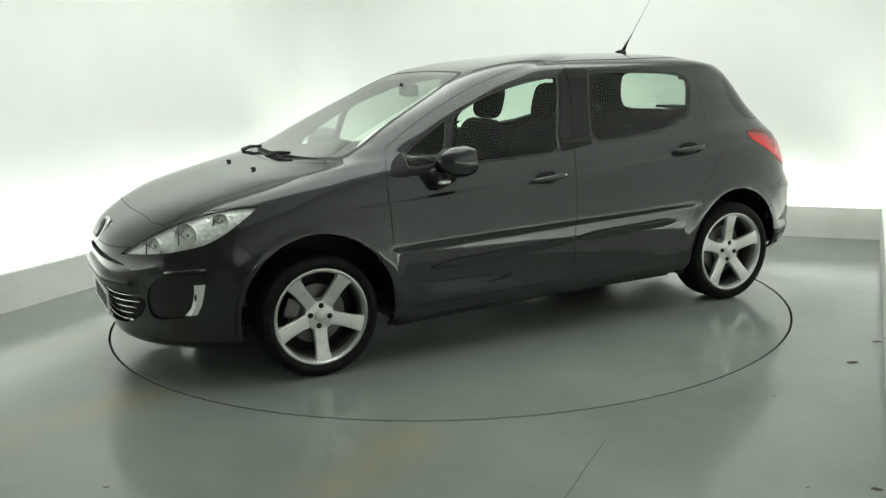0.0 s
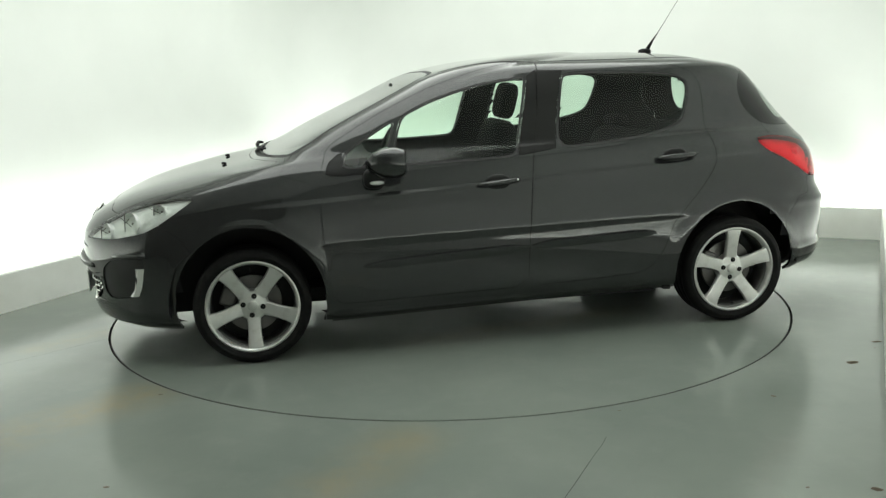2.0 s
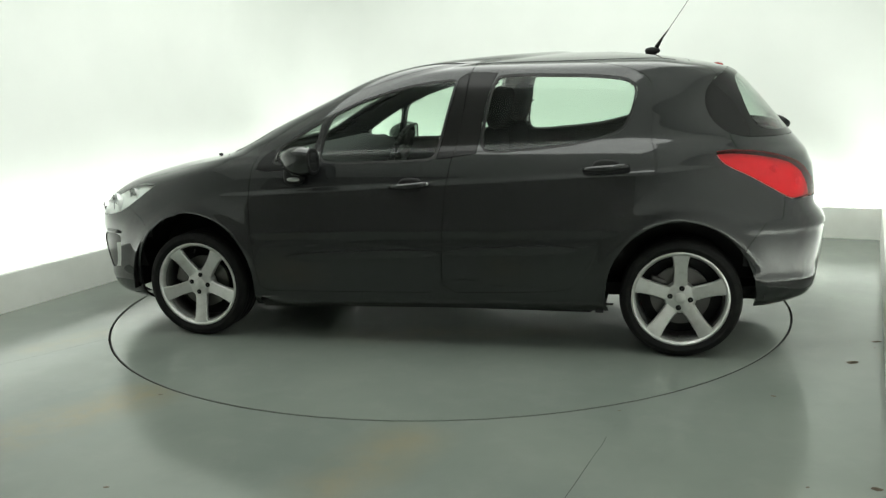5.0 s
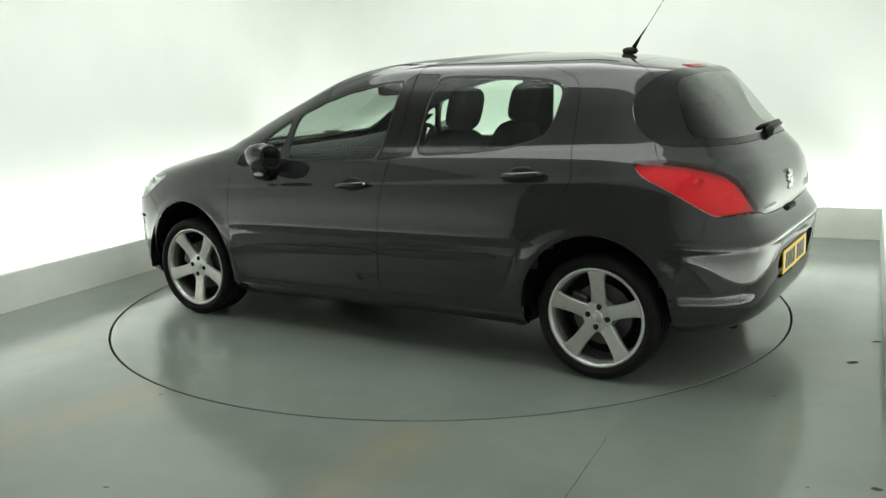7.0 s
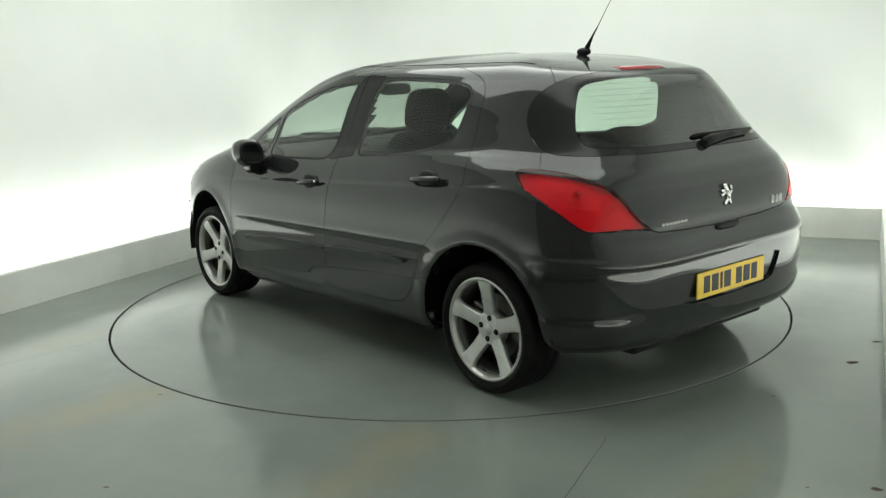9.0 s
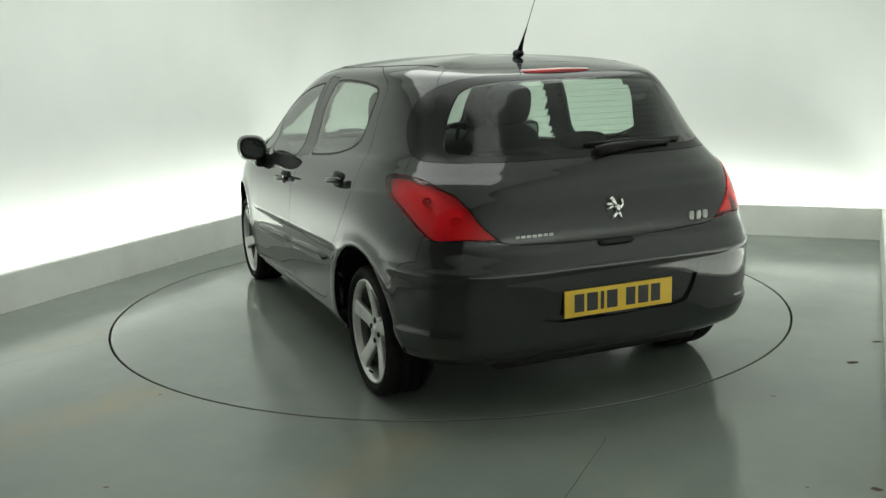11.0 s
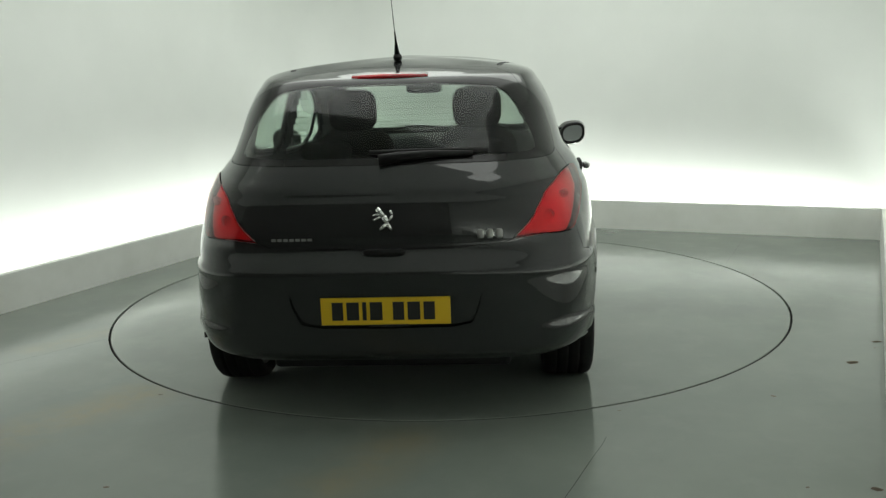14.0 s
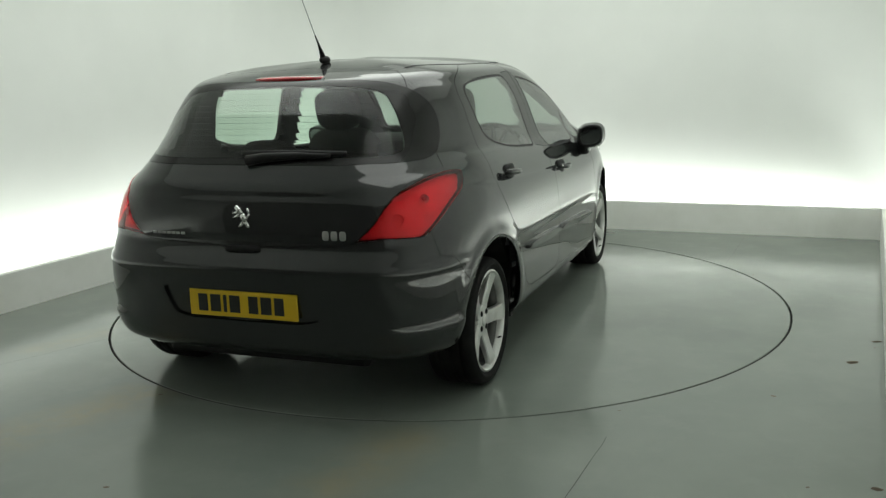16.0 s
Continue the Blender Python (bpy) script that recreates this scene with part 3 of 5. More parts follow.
# name, view, outline, least facing, extent in x
REGIONS = [
    ("arch", SIDE, ARCH_F, 0.0, (0.7, 1.9)), ("arch", SIDE, ARCH_R, 0.0, (-1.9, -0.7)),
    ("quarter_glass", SIDE, inset(QUARTER_GLASS, 0.010), 0.2, (0, 2)), ("quarter_seal", SIDE, QUARTER_GLASS, 0.2, (0, 2)),
    ("front_glass", SIDE, inset(FRONT_GLASS, 0.010), 0.2, (-1, 1)), ("front_seal", SIDE, FRONT_GLASS, 0.2, (-1, 1)),
    ("rear_glass", SIDE, inset(REAR_GLASS, 0.010), 0.2, (-2, 0)), ("rear_seal", SIDE, REAR_GLASS, 0.2, (-2, 0)),
    ("front_pillar", SIDE, FRONT_PILLAR, 0.2, (-1, 1)), ("rear_pillar", SIDE, REAR_PILLAR, 0.2, (-1, 1)), ("mirror_trim", SIDE, MIRROR_TRIM, 0.2, (0, 1)),
    ("front_door", SIDE, FRONT_DOOR, 0.2, (-1, 1.2)), ("rear_door", SIDE, REAR_DOOR, 0.2, (-1.4, 0)),
    ("tail_lamp", TAIL, TAIL_LAMP, 0.1, (-2.2, -1.2)), ("back_glass", BACKWARDS, CLEAR_BACK, 0.05, (-2.2, -1.2)), ("back_seal", TAIL, BACK_GLASS, 0.0, (-2.2, -1.2)),
    ("tailgate", TAIL, TAILGATE, -0.2, (-2.2, -1.2)),
    ("headlight", NOSE, HEADLIGHT, 0.1, (1.2, 2.4)), ("fog_recess", NOSE, FOG_RECESS, 0.1, (1.2, 2.4)),
    ("roof_strip", TOP, ROOF_STRIP, 0.1, (-1.4, 0.4)),
    ("windscreen", TOP, inset(WINDSCREEN, 0.025), 0.1, (0, 1.4)), ("windscreen_seal", TOP, WINDSCREEN, 0.1, (0, 1.4)), ("hood", TOP, HOOD, 0.1, (1.0, 2.3)),
    ("lower_grille", AHEAD, LOWER_GRILLE, 0.1, (1.6, 2.4)), ("upper_slot", AHEAD, UPPER_SLOT, 0.1, (1.6, 2.4)), ("plate_recess", BACKWARDS, PLATE_RECESS, 0.1, (-2.4, -1.7)),
    ("bumper_pad", AHEAD, BUMPER_PAD, 0.1, (1.6, 2.4)),
    ("front_bumper", SIDE, FRONT_BUMPER, -1, (1.5, 2.4)), ("rear_bumper", SIDE, REAR_BUMPER, -1, (-2.4, -1.5)),
    ("front_fender", SIDE, FENDER, -0.1, (0.8, 2.0)),
]


def cut_body():
    """The left half of the skin with every outline cut into it. Returns points, normals, and the faces of each region."""
    g = body_grid()
    bm = bmesh.new()
    vs = [[bm.verts.new(p) for p in row] for row in g]
    for j in range(NV - 1):
        for i in range(NU - 1):
            bm.faces.new((vs[j][i], vs[j][i + 1], vs[j + 1][i + 1], vs[j + 1][i]))
    bmesh.ops.remove_doubles(bm, verts=bm.verts, dist=1e-5)
    bm.normal_update()
    if sum(f.normal.y for f in bm.faces) < 0:
        bmesh.ops.reverse_faces(bm, faces=bm.faces)
        bm.normal_update()
    for name, (A, B, D), pts, least, (x0, x1) in REGIONS:
        loop = [a for i, a in enumerate(pts) if math.dist(a, pts[i - 1]) > 0.009]
        P = np.array(loop)
        Q = np.roll(P, -1, 0)
        L = Q - P
        LL = (L ** 2).sum(1)
        faces = [f for f in bm.faces if x0 < f.verts[0].co.x < x1 and f.normal.dot(D) > least - 0.15]
        C = np.array([(v.dot(A), v.dot(B)) for v in (f.calc_center_median() for f in faces)])
        pool = [set() for _ in loop]
        for k in range(len(loop)):
            w = np.clip(((C - P[k]) @ L[k]) / LL[k], 0, 1)
            d = np.hypot(*(C - P[k] - w[:, None] * L[k]).T)
            pool[k] = {faces[i] for i in np.nonzero(d < 0.035)[0]}
        extra = set()
        for k in range(len(loop)):
            fs = {f for f in pool[k] | extra if f.is_valid}
            p, q = Vector(loop[k]), Vector(loop[k - len(loop) + 1])
            mid, half = (p + q) / 2, (q - p).length / 2 + 0.035
            fs = {f for f in fs if (Vector((f.calc_center_median().dot(A), f.calc_center_median().dot(B))) - mid).length < half}
            if not fs:
                continue
            n2 = Vector((-(q - p).y, (q - p).x)).normalized()
            geom = list(fs) + list({e for f in fs for e in f.edges}) + list({v for f in fs for v in f.verts})
            r = bmesh.ops.bisect_plane(bm, geom=geom, dist=0.0004, plane_co=A * p.x + B * p.y, plane_no=A * n2.x + B * n2.y)
            extra |= {e for e in r["geom"] if isinstance(e, bmesh.types.BMFace)}
            if len(extra) > 600:
                extra = {f for f in extra if f.is_valid}
    bm.normal_update()
    bm.verts.index_update()
    co = np.array([v.co for v in bm.verts])
    no = np.array([v.normal for v in bm.verts])
    seam = np.abs(co[:, 1]) < 1e-4
    co[seam, 1] = 0
    no[seam, 1] = 0
    no /= np.linalg.norm(no, axis=1)[:, None] + 1e-9
    faces = [[v.index for v in f.verts] for f in bm.faces]
    mids = np.array([f.calc_center_median() for f in bm.faces])
    norms = np.array([f.normal for f in bm.faces])
    bm.free()
    kind = np.array(["body_shell"] * len(faces), dtype=object)
    free = np.ones(len(faces), bool)
    for name, (A, B, D), pts, least, (x0, x1) in REGIONS:
        m = inside(pts, mids @ np.array(A), mids @ np.array(B)) & free & (mids[:, 0] > x0) & (mids[:, 0] < x1) & (norms @ np.array(D) > least)
        kind[m] = name
        free &= ~m
    groups = {}
    for f, k in zip(faces, kind):
        groups.setdefault(k, []).append(f)
    return co, no, groups


SKIN_CO, SKIN_NO, SKIN = cut_body()


def panel(name, regions, mat, parent, sides=(1, -1), gap=0.0020, rim=0.014, depth=0.0, label=""):
    """One piece of the skin as a part: its edge drawn back to leave a shut line and folded inwards."""
    index, co, no, faces = {}, [], [], []
    for side in sides:
        for region in regions:
            for f in SKIN.get(region, []):
                ids = []
                for i in f:
                    key = (i, 0 if SKIN_CO[i, 1] == 0 else side)
                    if key not in index:
                        index[key] = len(co)
                        co.append(SKIN_CO[i] * (1, side, 1))
                        no.append(SKIN_NO[i] * (1, side, 1))
                    ids.append(index[key])
                faces.append(ids if side > 0 else ids[::-1])
    co, no = np.array(co), np.array(no)
    count = {}
    for k, f in enumerate(faces):
        for a, b in zip(f, f[1:] + f[:1]):
            count.setdefault((min(a, b), max(a, b)), []).append((k, a, b))
    border = [c[0] for c in count.values() if len(c) == 1]
    pull = np.zeros_like(co)
    for k, a, b in border:
        e = co[b] - co[a]
        e /= np.linalg.norm(e) + 1e-9
        w = np.cross(no[a], e)
        pull[a] += w
        pull[b] += w
    ln = np.linalg.norm(pull, axis=1)
    ok = ln > 1e-6
    co[ok] += pull[ok] / ln[ok][:, None] * gap
    co -= no * depth
    n0 = len(co)
    allco, allfaces = co.tolist(), list(faces)
    if rim:
        top, low = {}, {}
        for k, a, b in border:
            for v in (a, b):
                if v not in top:
                    top[v] = len(allco)
                    allco.append(co[v].tolist())
                    low[v] = len(allco)
                    allco.append((co[v] - no[v] * rim).tolist())
            allfaces.append([top[b], top[a], low[a], low[b]])
    me = bpy.data.meshes.new(name)
    me.from_pydata(allco, [], allfaces)
    me.materials.append(mat)
    me.shade_smooth()
    loops = np.zeros((len(me.loops), 3))
    vi = np.zeros(len(me.loops), int)
    me.loops.foreach_get("vertex_index", vi)
    main = vi < n0
    loops[main] = no[vi[main]]
    me.normals_split_custom_set(loops.tolist())
    ob = new(name, me)
    ob.parent = parent
    return tagged(ob, label)


# panels of the skin
body = panel("body_shell", ["body_shell"], PAINT, car, gap=0.0008)
hood = panel("hood", ["hood"], PAINT, car)
tailgate = panel("tailgate", ["tailgate"], PAINT, car)
front_bumper = panel("front_bumper", ["front_bumper"], PAINT, car)
rear_bumper = panel("rear_bumper", ["rear_bumper"], PAINT, car)
windscreen = panel("windscreen", ["windscreen"], SCREEN, car, gap=0.0, rim=0.004, label="clear slightly green windscreen")
panel("windscreen_seal", ["windscreen_seal"], SEAL, windscreen, gap=0.001, rim=0.01)
back_window = panel("rear_window", ["back_glass"], DARK_WINDOW, tailgate, gap=0.0, rim=0.004, label="tinted rear window glass")
panel("window_seal", ["back_seal"], SATIN, tailgate, gap=0.001, rim=0.01)
panel("grille_backing", ["lower_grille"], BLACK, front_bumper, gap=0.0, rim=0.0, depth=0.045, label="black recessed lower grille")
panel("bumper_pad", ["bumper_pad"], GLOSS_BLACK, front_bumper, gap=0.001, rim=0.02, depth=0.004, label="black bumper pad")
panel("upper_slot", ["upper_slot"], BLACK, front_bumper, gap=0.0, rim=0.0, depth=0.02)
panel("plate_recess", ["plate_recess"], PAINT, rear_bumper, gap=0.0, rim=0.0, depth=0.014)
windows = [windscreen, back_window]
doors, tail_lamps = {}, {}
for side in (1, -1):
    one = (side,)
    panel("front_fender", ["front_fender"], PAINT, car, one, gap=0.0008)
    for which, end in (("front", 1), ("rear", -1)):
        door = doors[which, side] = panel(which + "_door", [which + "_door"], PAINT, car, one)
        windows.append(panel("door_window", [which + "_glass"], WINDOW, door, one, gap=0.0, rim=0.004, label="green-tinted door window"))
        panel("window_seal", [which + "_seal"], SEAL, door, one, gap=0.0005, rim=0.012)
        panel("pillar_cover", [which + "_pillar"], SATIN, door, one, gap=0.001, rim=0.008, label="black pillar cover")
    windows.append(panel("quarter_window", ["quarter_glass"], WINDOW, doors["front", side], one, gap=0.0, rim=0.004))
    panel("window_seal", ["quarter_seal"], SEAL, doors["front", side], one, gap=0.0005, rim=0.012)
    panel("mirror_trim", ["mirror_trim"], BLACK, doors["front", side], one, gap=0.001, rim=0.008)
    lamp = panel("tail_lamp", ["tail_lamp"], RED_GLASS, car, one, gap=0.003, rim=0.006, depth=-0.003, label="red tail lamp")
    panel("lamp_housing", ["tail_lamp"], LAMP_SILVER, lamp, one, gap=0.002, rim=0.0, depth=0.030)
    tail_lamps[side] = lamp
    light = panel("headlight", ["headlight"], LENS, car, one, gap=0.003, rim=0.004, depth=-0.002, label="clear headlight with silver reflectors")
    panel("lamp_housing", ["headlight"], SILVER, light, one, gap=0.0, rim=0.0, depth=0.022)
    panel("fog_recess", ["fog_recess"], GREY_PLASTIC, front_bumper, one, gap=0.0, rim=0.0, depth=0.008)
windows += [o for o in car.children if o.name.startswith("headlight")] + list(tail_lamps.values())
for w in windows:
    w.visible_shadow = False


def inner_lining():
    """Dark trim inside the skin, open at the windows and wheel arches."""
    g = body_grid()[::3, ::3]
    du, dv = np.gradient(g, axis=1), np.gradient(g, axis=0)
    n = np.cross(du, dv)
    n /= np.linalg.norm(n, axis=2)[..., None] + 1e-9
    if n[20, 35, 1] < 0:
        n = -n
    q = g - 0.032 * n
    q[..., 1] = np.maximum(q[..., 1], 0)
    mid = (g[:-1, :-1] + g[1:, 1:]) / 2
    flatmid = mid.reshape(-1, 3)
    open_at = np.zeros(len(flatmid), bool)
    for name, (A, B, D), pts, least, (x0, x1) in REGIONS:
        if name in ("arch", "quarter_seal", "front_seal", "rear_seal", "back_seal", "windscreen_seal", "headlight", "fog_recess", "lower_grille"):
            m = inside(inset(pts, -0.012), flatmid @ np.array(A), flatmid @ np.array(B)) & (flatmid[:, 0] > x0) & (flatmid[:, 0] < x1)
            if name == "windscreen_seal":
                m &= flatmid[:, 2] > 0.95
            open_at |= m
    open_at = open_at.reshape(mid.shape[:2])
    bm = bmesh.new()
    for side in (1, -1):
        vs = [[bm.verts.new(p * (1, side, 1)) for p in row] for row in q]
        for j in range(q.shape[0] - 1):
            for i in range(q.shape[1] - 1):
                if not open_at[j, i]:
                    bm.faces.new((vs[j][i], vs[j][i + 1], vs[j + 1][i + 1], vs[j + 1][i]))
    bmesh.ops.delete(bm, geom=[v for v in bm.verts if not v.link_faces], context="VERTS")
    part("inner_lining", bm, TRIM, car, "dark interior trim and headlining", smooth=True)


inner_lining()

SKIN_GRID = body_grid().reshape(-1, 3)


def skin_y(x, z, out=0.0):
    """The half width of the body at that place on its flank."""
    d = np.hypot(SKIN_GRID[:, 0] - x, SKIN_GRID[:, 2] - z)
    near = np.argsort(d)[:6]
    w = 1 / (d[near] + 1e-4)
    return float((SKIN_GRID[near, 1] * w).sum() / w.sum()) + out


def skin_x(y, z, front=False):
    """How far the body reaches back, or forward, at that place."""
    half = SKIN_GRID[(SKIN_GRID[:, 0] > 0.5) if front else (SKIN_GRID[:, 0] < -1.2)]
    d = np.hypot(half[:, 1] - abs(y), half[:, 2] - z)
    near = np.argsort(d)[:6]
    w = 1 / (d[near] + 1e-4)
    return float((half[near, 0] * w).sum() / w.sum())


def lathe(bm, profile, segments=48, closed=False):
    """Turn a profile of (radius, y) round the y axis."""
    rings = []
    for k in range(segments):
        a = 2 * math.pi * k / segments
        rings.append([bm.verts.new((r * math.cos(a), y, r * math.sin(a))) for r, y in profile])
    for k in range(segments):
        p, q = rings[k], rings[(k + 1) % segments]
        for i in range(len(profile) - (0 if closed else 1)):
            j = (i + 1) % len(profile)
            bm.faces.new((p[i], p[j], q[j], q[i]))


def tube(bm, pts, radius, sides=8):
    """A round bar along the points; radius may vary from point to point."""
    pts = [Vector(p) for p in pts]
    rad = radius if isinstance(radius, (list, tuple)) else [radius] * len(pts)
    rings = []
    for i, p in enumerate(pts):
        d = (pts[min(i + 1, len(pts) - 1)] - pts[max(i - 1, 0)]).normalized()
        a = d.orthogonal().normalized()
        if i and (a.dot(last) < 0.2):
            a = (last - d * last.dot(d)).normalized()
        last = a
        b = d.cross(a)
        rings.append([bm.verts.new(p + (a * math.cos(2 * math.pi * k / sides) + b * math.sin(2 * math.pi * k / sides)) * rad[i]) for k in range(sides)])
    for r, s in zip(rings, rings[1:]):
        for k in range(sides):
            bm.faces.new((r[k], r[(k + 1) % sides], s[(k + 1) % sides], s[k]))
    bm.faces.new(rings[0][::-1])
    bm.faces.new(rings[-1])


def blob(bm, centre, size, power=3.0, m=None, seg=20, rings=12):
    """A rounded block (superellipsoid)."""
    def sp(v):
        return math.copysign(abs(v) ** (2 / power), v)
    vs = []
    for j in range(1, rings):
        b = math.pi * (j / rings - 0.5)
        vs.append([Vector((size[0] * sp(math.cos(b)) * sp(math.cos(2 * math.pi * i / seg)), size[1] * sp(math.cos(b)) * sp(math.sin(2 * math.pi * i / seg)), size[2] * sp(math.sin(b)))) for i in range(seg)])
    place = Matrix.Translation(centre) @ (m if m else Matrix())
    ring = [[bm.verts.new(place @ v) for v in r] for r in vs]
    for r, s in zip(ring, ring[1:]):
        for i in range(seg):
            bm.faces.new((r[i], r[(i + 1) % seg], s[(i + 1) % seg], s[i]))
    bm.faces.new(ring[0][::-1])
    bm.faces.new(ring[-1])


# wheels: y points outwards
def wheel_meshes():
    out = {}
    bm = bmesh.new()
    prof = [(0.228, -0.085), (0.236, -0.102), (0.256, -0.111), (0.276, -0.108), (0.287, -0.096), (0.2925, -0.078)]
    for y in (-0.05, 0.0, 0.05):
        prof += [(0.293, y - 0.018), (0.293, y - 0.004), (0.287, y - 0.003), (0.287, y + 0.003), (0.293, y + 0.004), (0.293, y + 0.018)]
    prof += [(0.2925, 0.078), (0.287, 0.096), (0.276, 0.108), (0.266, 0.110), (0.264, 0.1125), (0.254, 0.1125), (0.252, 0.110), (0.243, 0.106), (0.236, 0.100), (0.228, 0.085)]
    lathe(bm, prof, 72, True)
    out["tyre"] = mesh_of("tyre", bm, TYRE, True)
    bm = bmesh.new()
    lathe(bm, [(0.208, -0.09), (0.229, -0.09), (0.229, 0.070), (0.211, 0.070), (0.207, 0.03)], 60, True)
    out["rim_barrel"] = mesh_of("rim_barrel", bm, BARREL, True)
    bm = bmesh.new()
    lathe(bm, [(0.229, 0.068), (0.235, 0.094), (0.235, 0.100), (0.228, 0.103), (0.220, 0.098), (0.213, 0.082), (0.212, 0.068)], 72, True)
    # five flat spokes that flare into the rim
    for k in range(5):
        turn = Matrix.Rotation(-2 * math.pi * k / 5, 4, "Y")
        rows = []
        for r, hw, y, th in ((0.030, 0.030, 0.068, 0.03), (0.060, 0.036, 0.070, 0.03), (0.095, 0.033, 0.074, 0.028), (0.140, 0.033, 0.082, 0.026), (0.180, 0.036, 0.090, 0.024), (0.205, 0.041, 0.094, 0.024), (0.222, 0.049, 0.096, 0.03)):
            section = [(-hw, y - th), (-hw, y - 0.007), (-hw + 0.005, y - 0.001), (0, y + 0.001), (hw - 0.005, y - 0.001), (hw, y - 0.007), (hw, y - th)]
            rows.append([bm.verts.new(turn @ Vector((a, b, r))) for a, b in section])
        for p, q in zip(rows, rows[1:]):
            for i in range(6):
                bm.faces.new((p[i], q[i], q[i + 1], p[i + 1]))
        bm.faces.new([rows[-1][i] for i in range(7)])
    lathe(bm, [(0.001, 0.072), (0.060, 0.071), (0.072, 0.068), (0.078, 0.058), (0.078, 0.02)], 40)
    me = mesh_of("rim", bm, ALLOY, True)
    me.set_sharp_from_angle(angle=radians(38))
    out["rim"] = me
    bm = bmesh.new()
    lathe(bm, [(0.001, 0.079), (0.020, 0.078), (0.027, 0.074), (0.028, 0.070)], 28)
    out["centre_cap"] = mesh_of("centre_cap", bm, ALLOY, True)
    bm = bmesh.new()
    lathe(bm, [(0.001, 0.0765), (0.009, 0.0765), (0.0115, 0.0745), (0.0135, 0.0735), (0.0135, 0.066)], 12)
    out["wheel_bolt"] = mesh_of("wheel_bolt", bm, BLACK, True)
    bm = bmesh.new()
    lathe(bm, [(0.03, 0.012), (0.145, 0.012), (0.145, -0.010), (0.03, -0.010)], 48, True)
    lathe(bm, [(0.001, 0.04), (0.07, 0.04), (0.075, 0.012)], 32)
    out["brake_disc"] = mesh_of("brake_disc", bm, STEEL, False)
    bm = bmesh.new()
    add_box(bm, -0.05, 0.05, -0.03, 0.035, 0.085, 0.165, 0.012, 2)
    out["brake_caliper"] = mesh_of("brake_caliper", bm, STEEL, False)
    bm = bmesh.new()
    lathe(bm, [(0.001, -0.05), (0.205, -0.05), (0.206, -0.075), (0.001, -0.075)], 48)
    out["hub_back"] = mesh_of("hub_back", bm, BLACK, False)
    bm = bmesh.new()
    tube(bm, [(0, 0.09, -0.196), (0, 0.108, -0.182)], 0.004, 8)
    out["valve"] = mesh_of("valve", bm, BLACK, True)
    return out


WHEEL = wheel_meshes()


def make_wheel(x, side, spin):
    hub = new("wheel", WHEEL["hub_back"])
    hub.parent = car
    hub.matrix_basis = pose(x, side * 0.760, 0.293, 0, 0, 0 if side > 0 else 180) @ Matrix.Rotation(radians(spin), 4, "Y")
    for name in ("tyre", "rim", "rim_barrel", "brake_disc", "brake_caliper", "valve", "centre_cap"):
        ob = new(name, WHEEL[name])
        ob.parent = hub
        if name == "brake_caliper":
            ob.matrix_basis = Matrix.Rotation(radians(-spin + 70), 4, "Y")
    for k in range(4):
        ob = new("wheel_bolt", WHEEL["wheel_bolt"])
        ob.parent = hub
        ob.matrix_basis = pose(0.049 * math.cos(radians(90 * k + 45 - 36)), 0, 0.049 * math.sin(radians(90 * k + 45 - 36)))
    return hub


make_wheel(1.298, 1, 180)
make_wheel(-1.304, 1, 0)
make_wheel(1.298, -1, 20)
make_wheel(-1.304, -1, 50)


def wheel_liners():
    for x, r in ((1.302, 0.402), (-1.300, 0.394)):
        for side in (1, -1):
            bm = bmesh.new()
            arc = [(r * math.cos(radians(a)), r * math.sin(radians(a))) for a in range(-8, 190, 9)]
            out = [bm.verts.new((x + c, side * 0.845, 0.31 + s)) for c, s in arc]
            inn = [bm.verts.new((x + c, side * 0.50, 0.31 + s)) for c, s in arc]
            for i in range(len(arc) - 1):
                bm.faces.new((out[i], out[i + 1], inn[i + 1], inn[i]))
            bm.faces.new(inn)
            part("wheel_arch_liner", bm, BLACK, car)


wheel_liners()


def underbody():
    bm = bmesh.new()
    add_box(bm, -0.88, 0.88, -0.80, 0.80, 0.19, 0.27, 0.02)
    add_box(bm, 0.86, 1.93, -0.50, 0.50, 0.20, 0.30, 0.02)
    add_box(bm, -1.85, -0.86, -0.50, 0.50, 0.21, 0.32, 0.02)
    for x0, x1 in ((0.872, 0.918), (-0.935, -0.895)):
        for y0 in (-0.85, 0.428):
            add_box(bm, x0, x1, y0, y0 + 0.422, 0.21, 0.66)
    floorpan = part("underbody", bm, BLACK, car, "black underbody")
    bm = bmesh.new()
    tube(bm, [(-1.0, -0.25, 0.20), (-1.5, -0.28, 0.22), (-1.72, -0.40, 0.24)], 0.025, 12)
    part("exhaust_pipe", bm, STEEL, floorpan, smooth=True)


underbody()


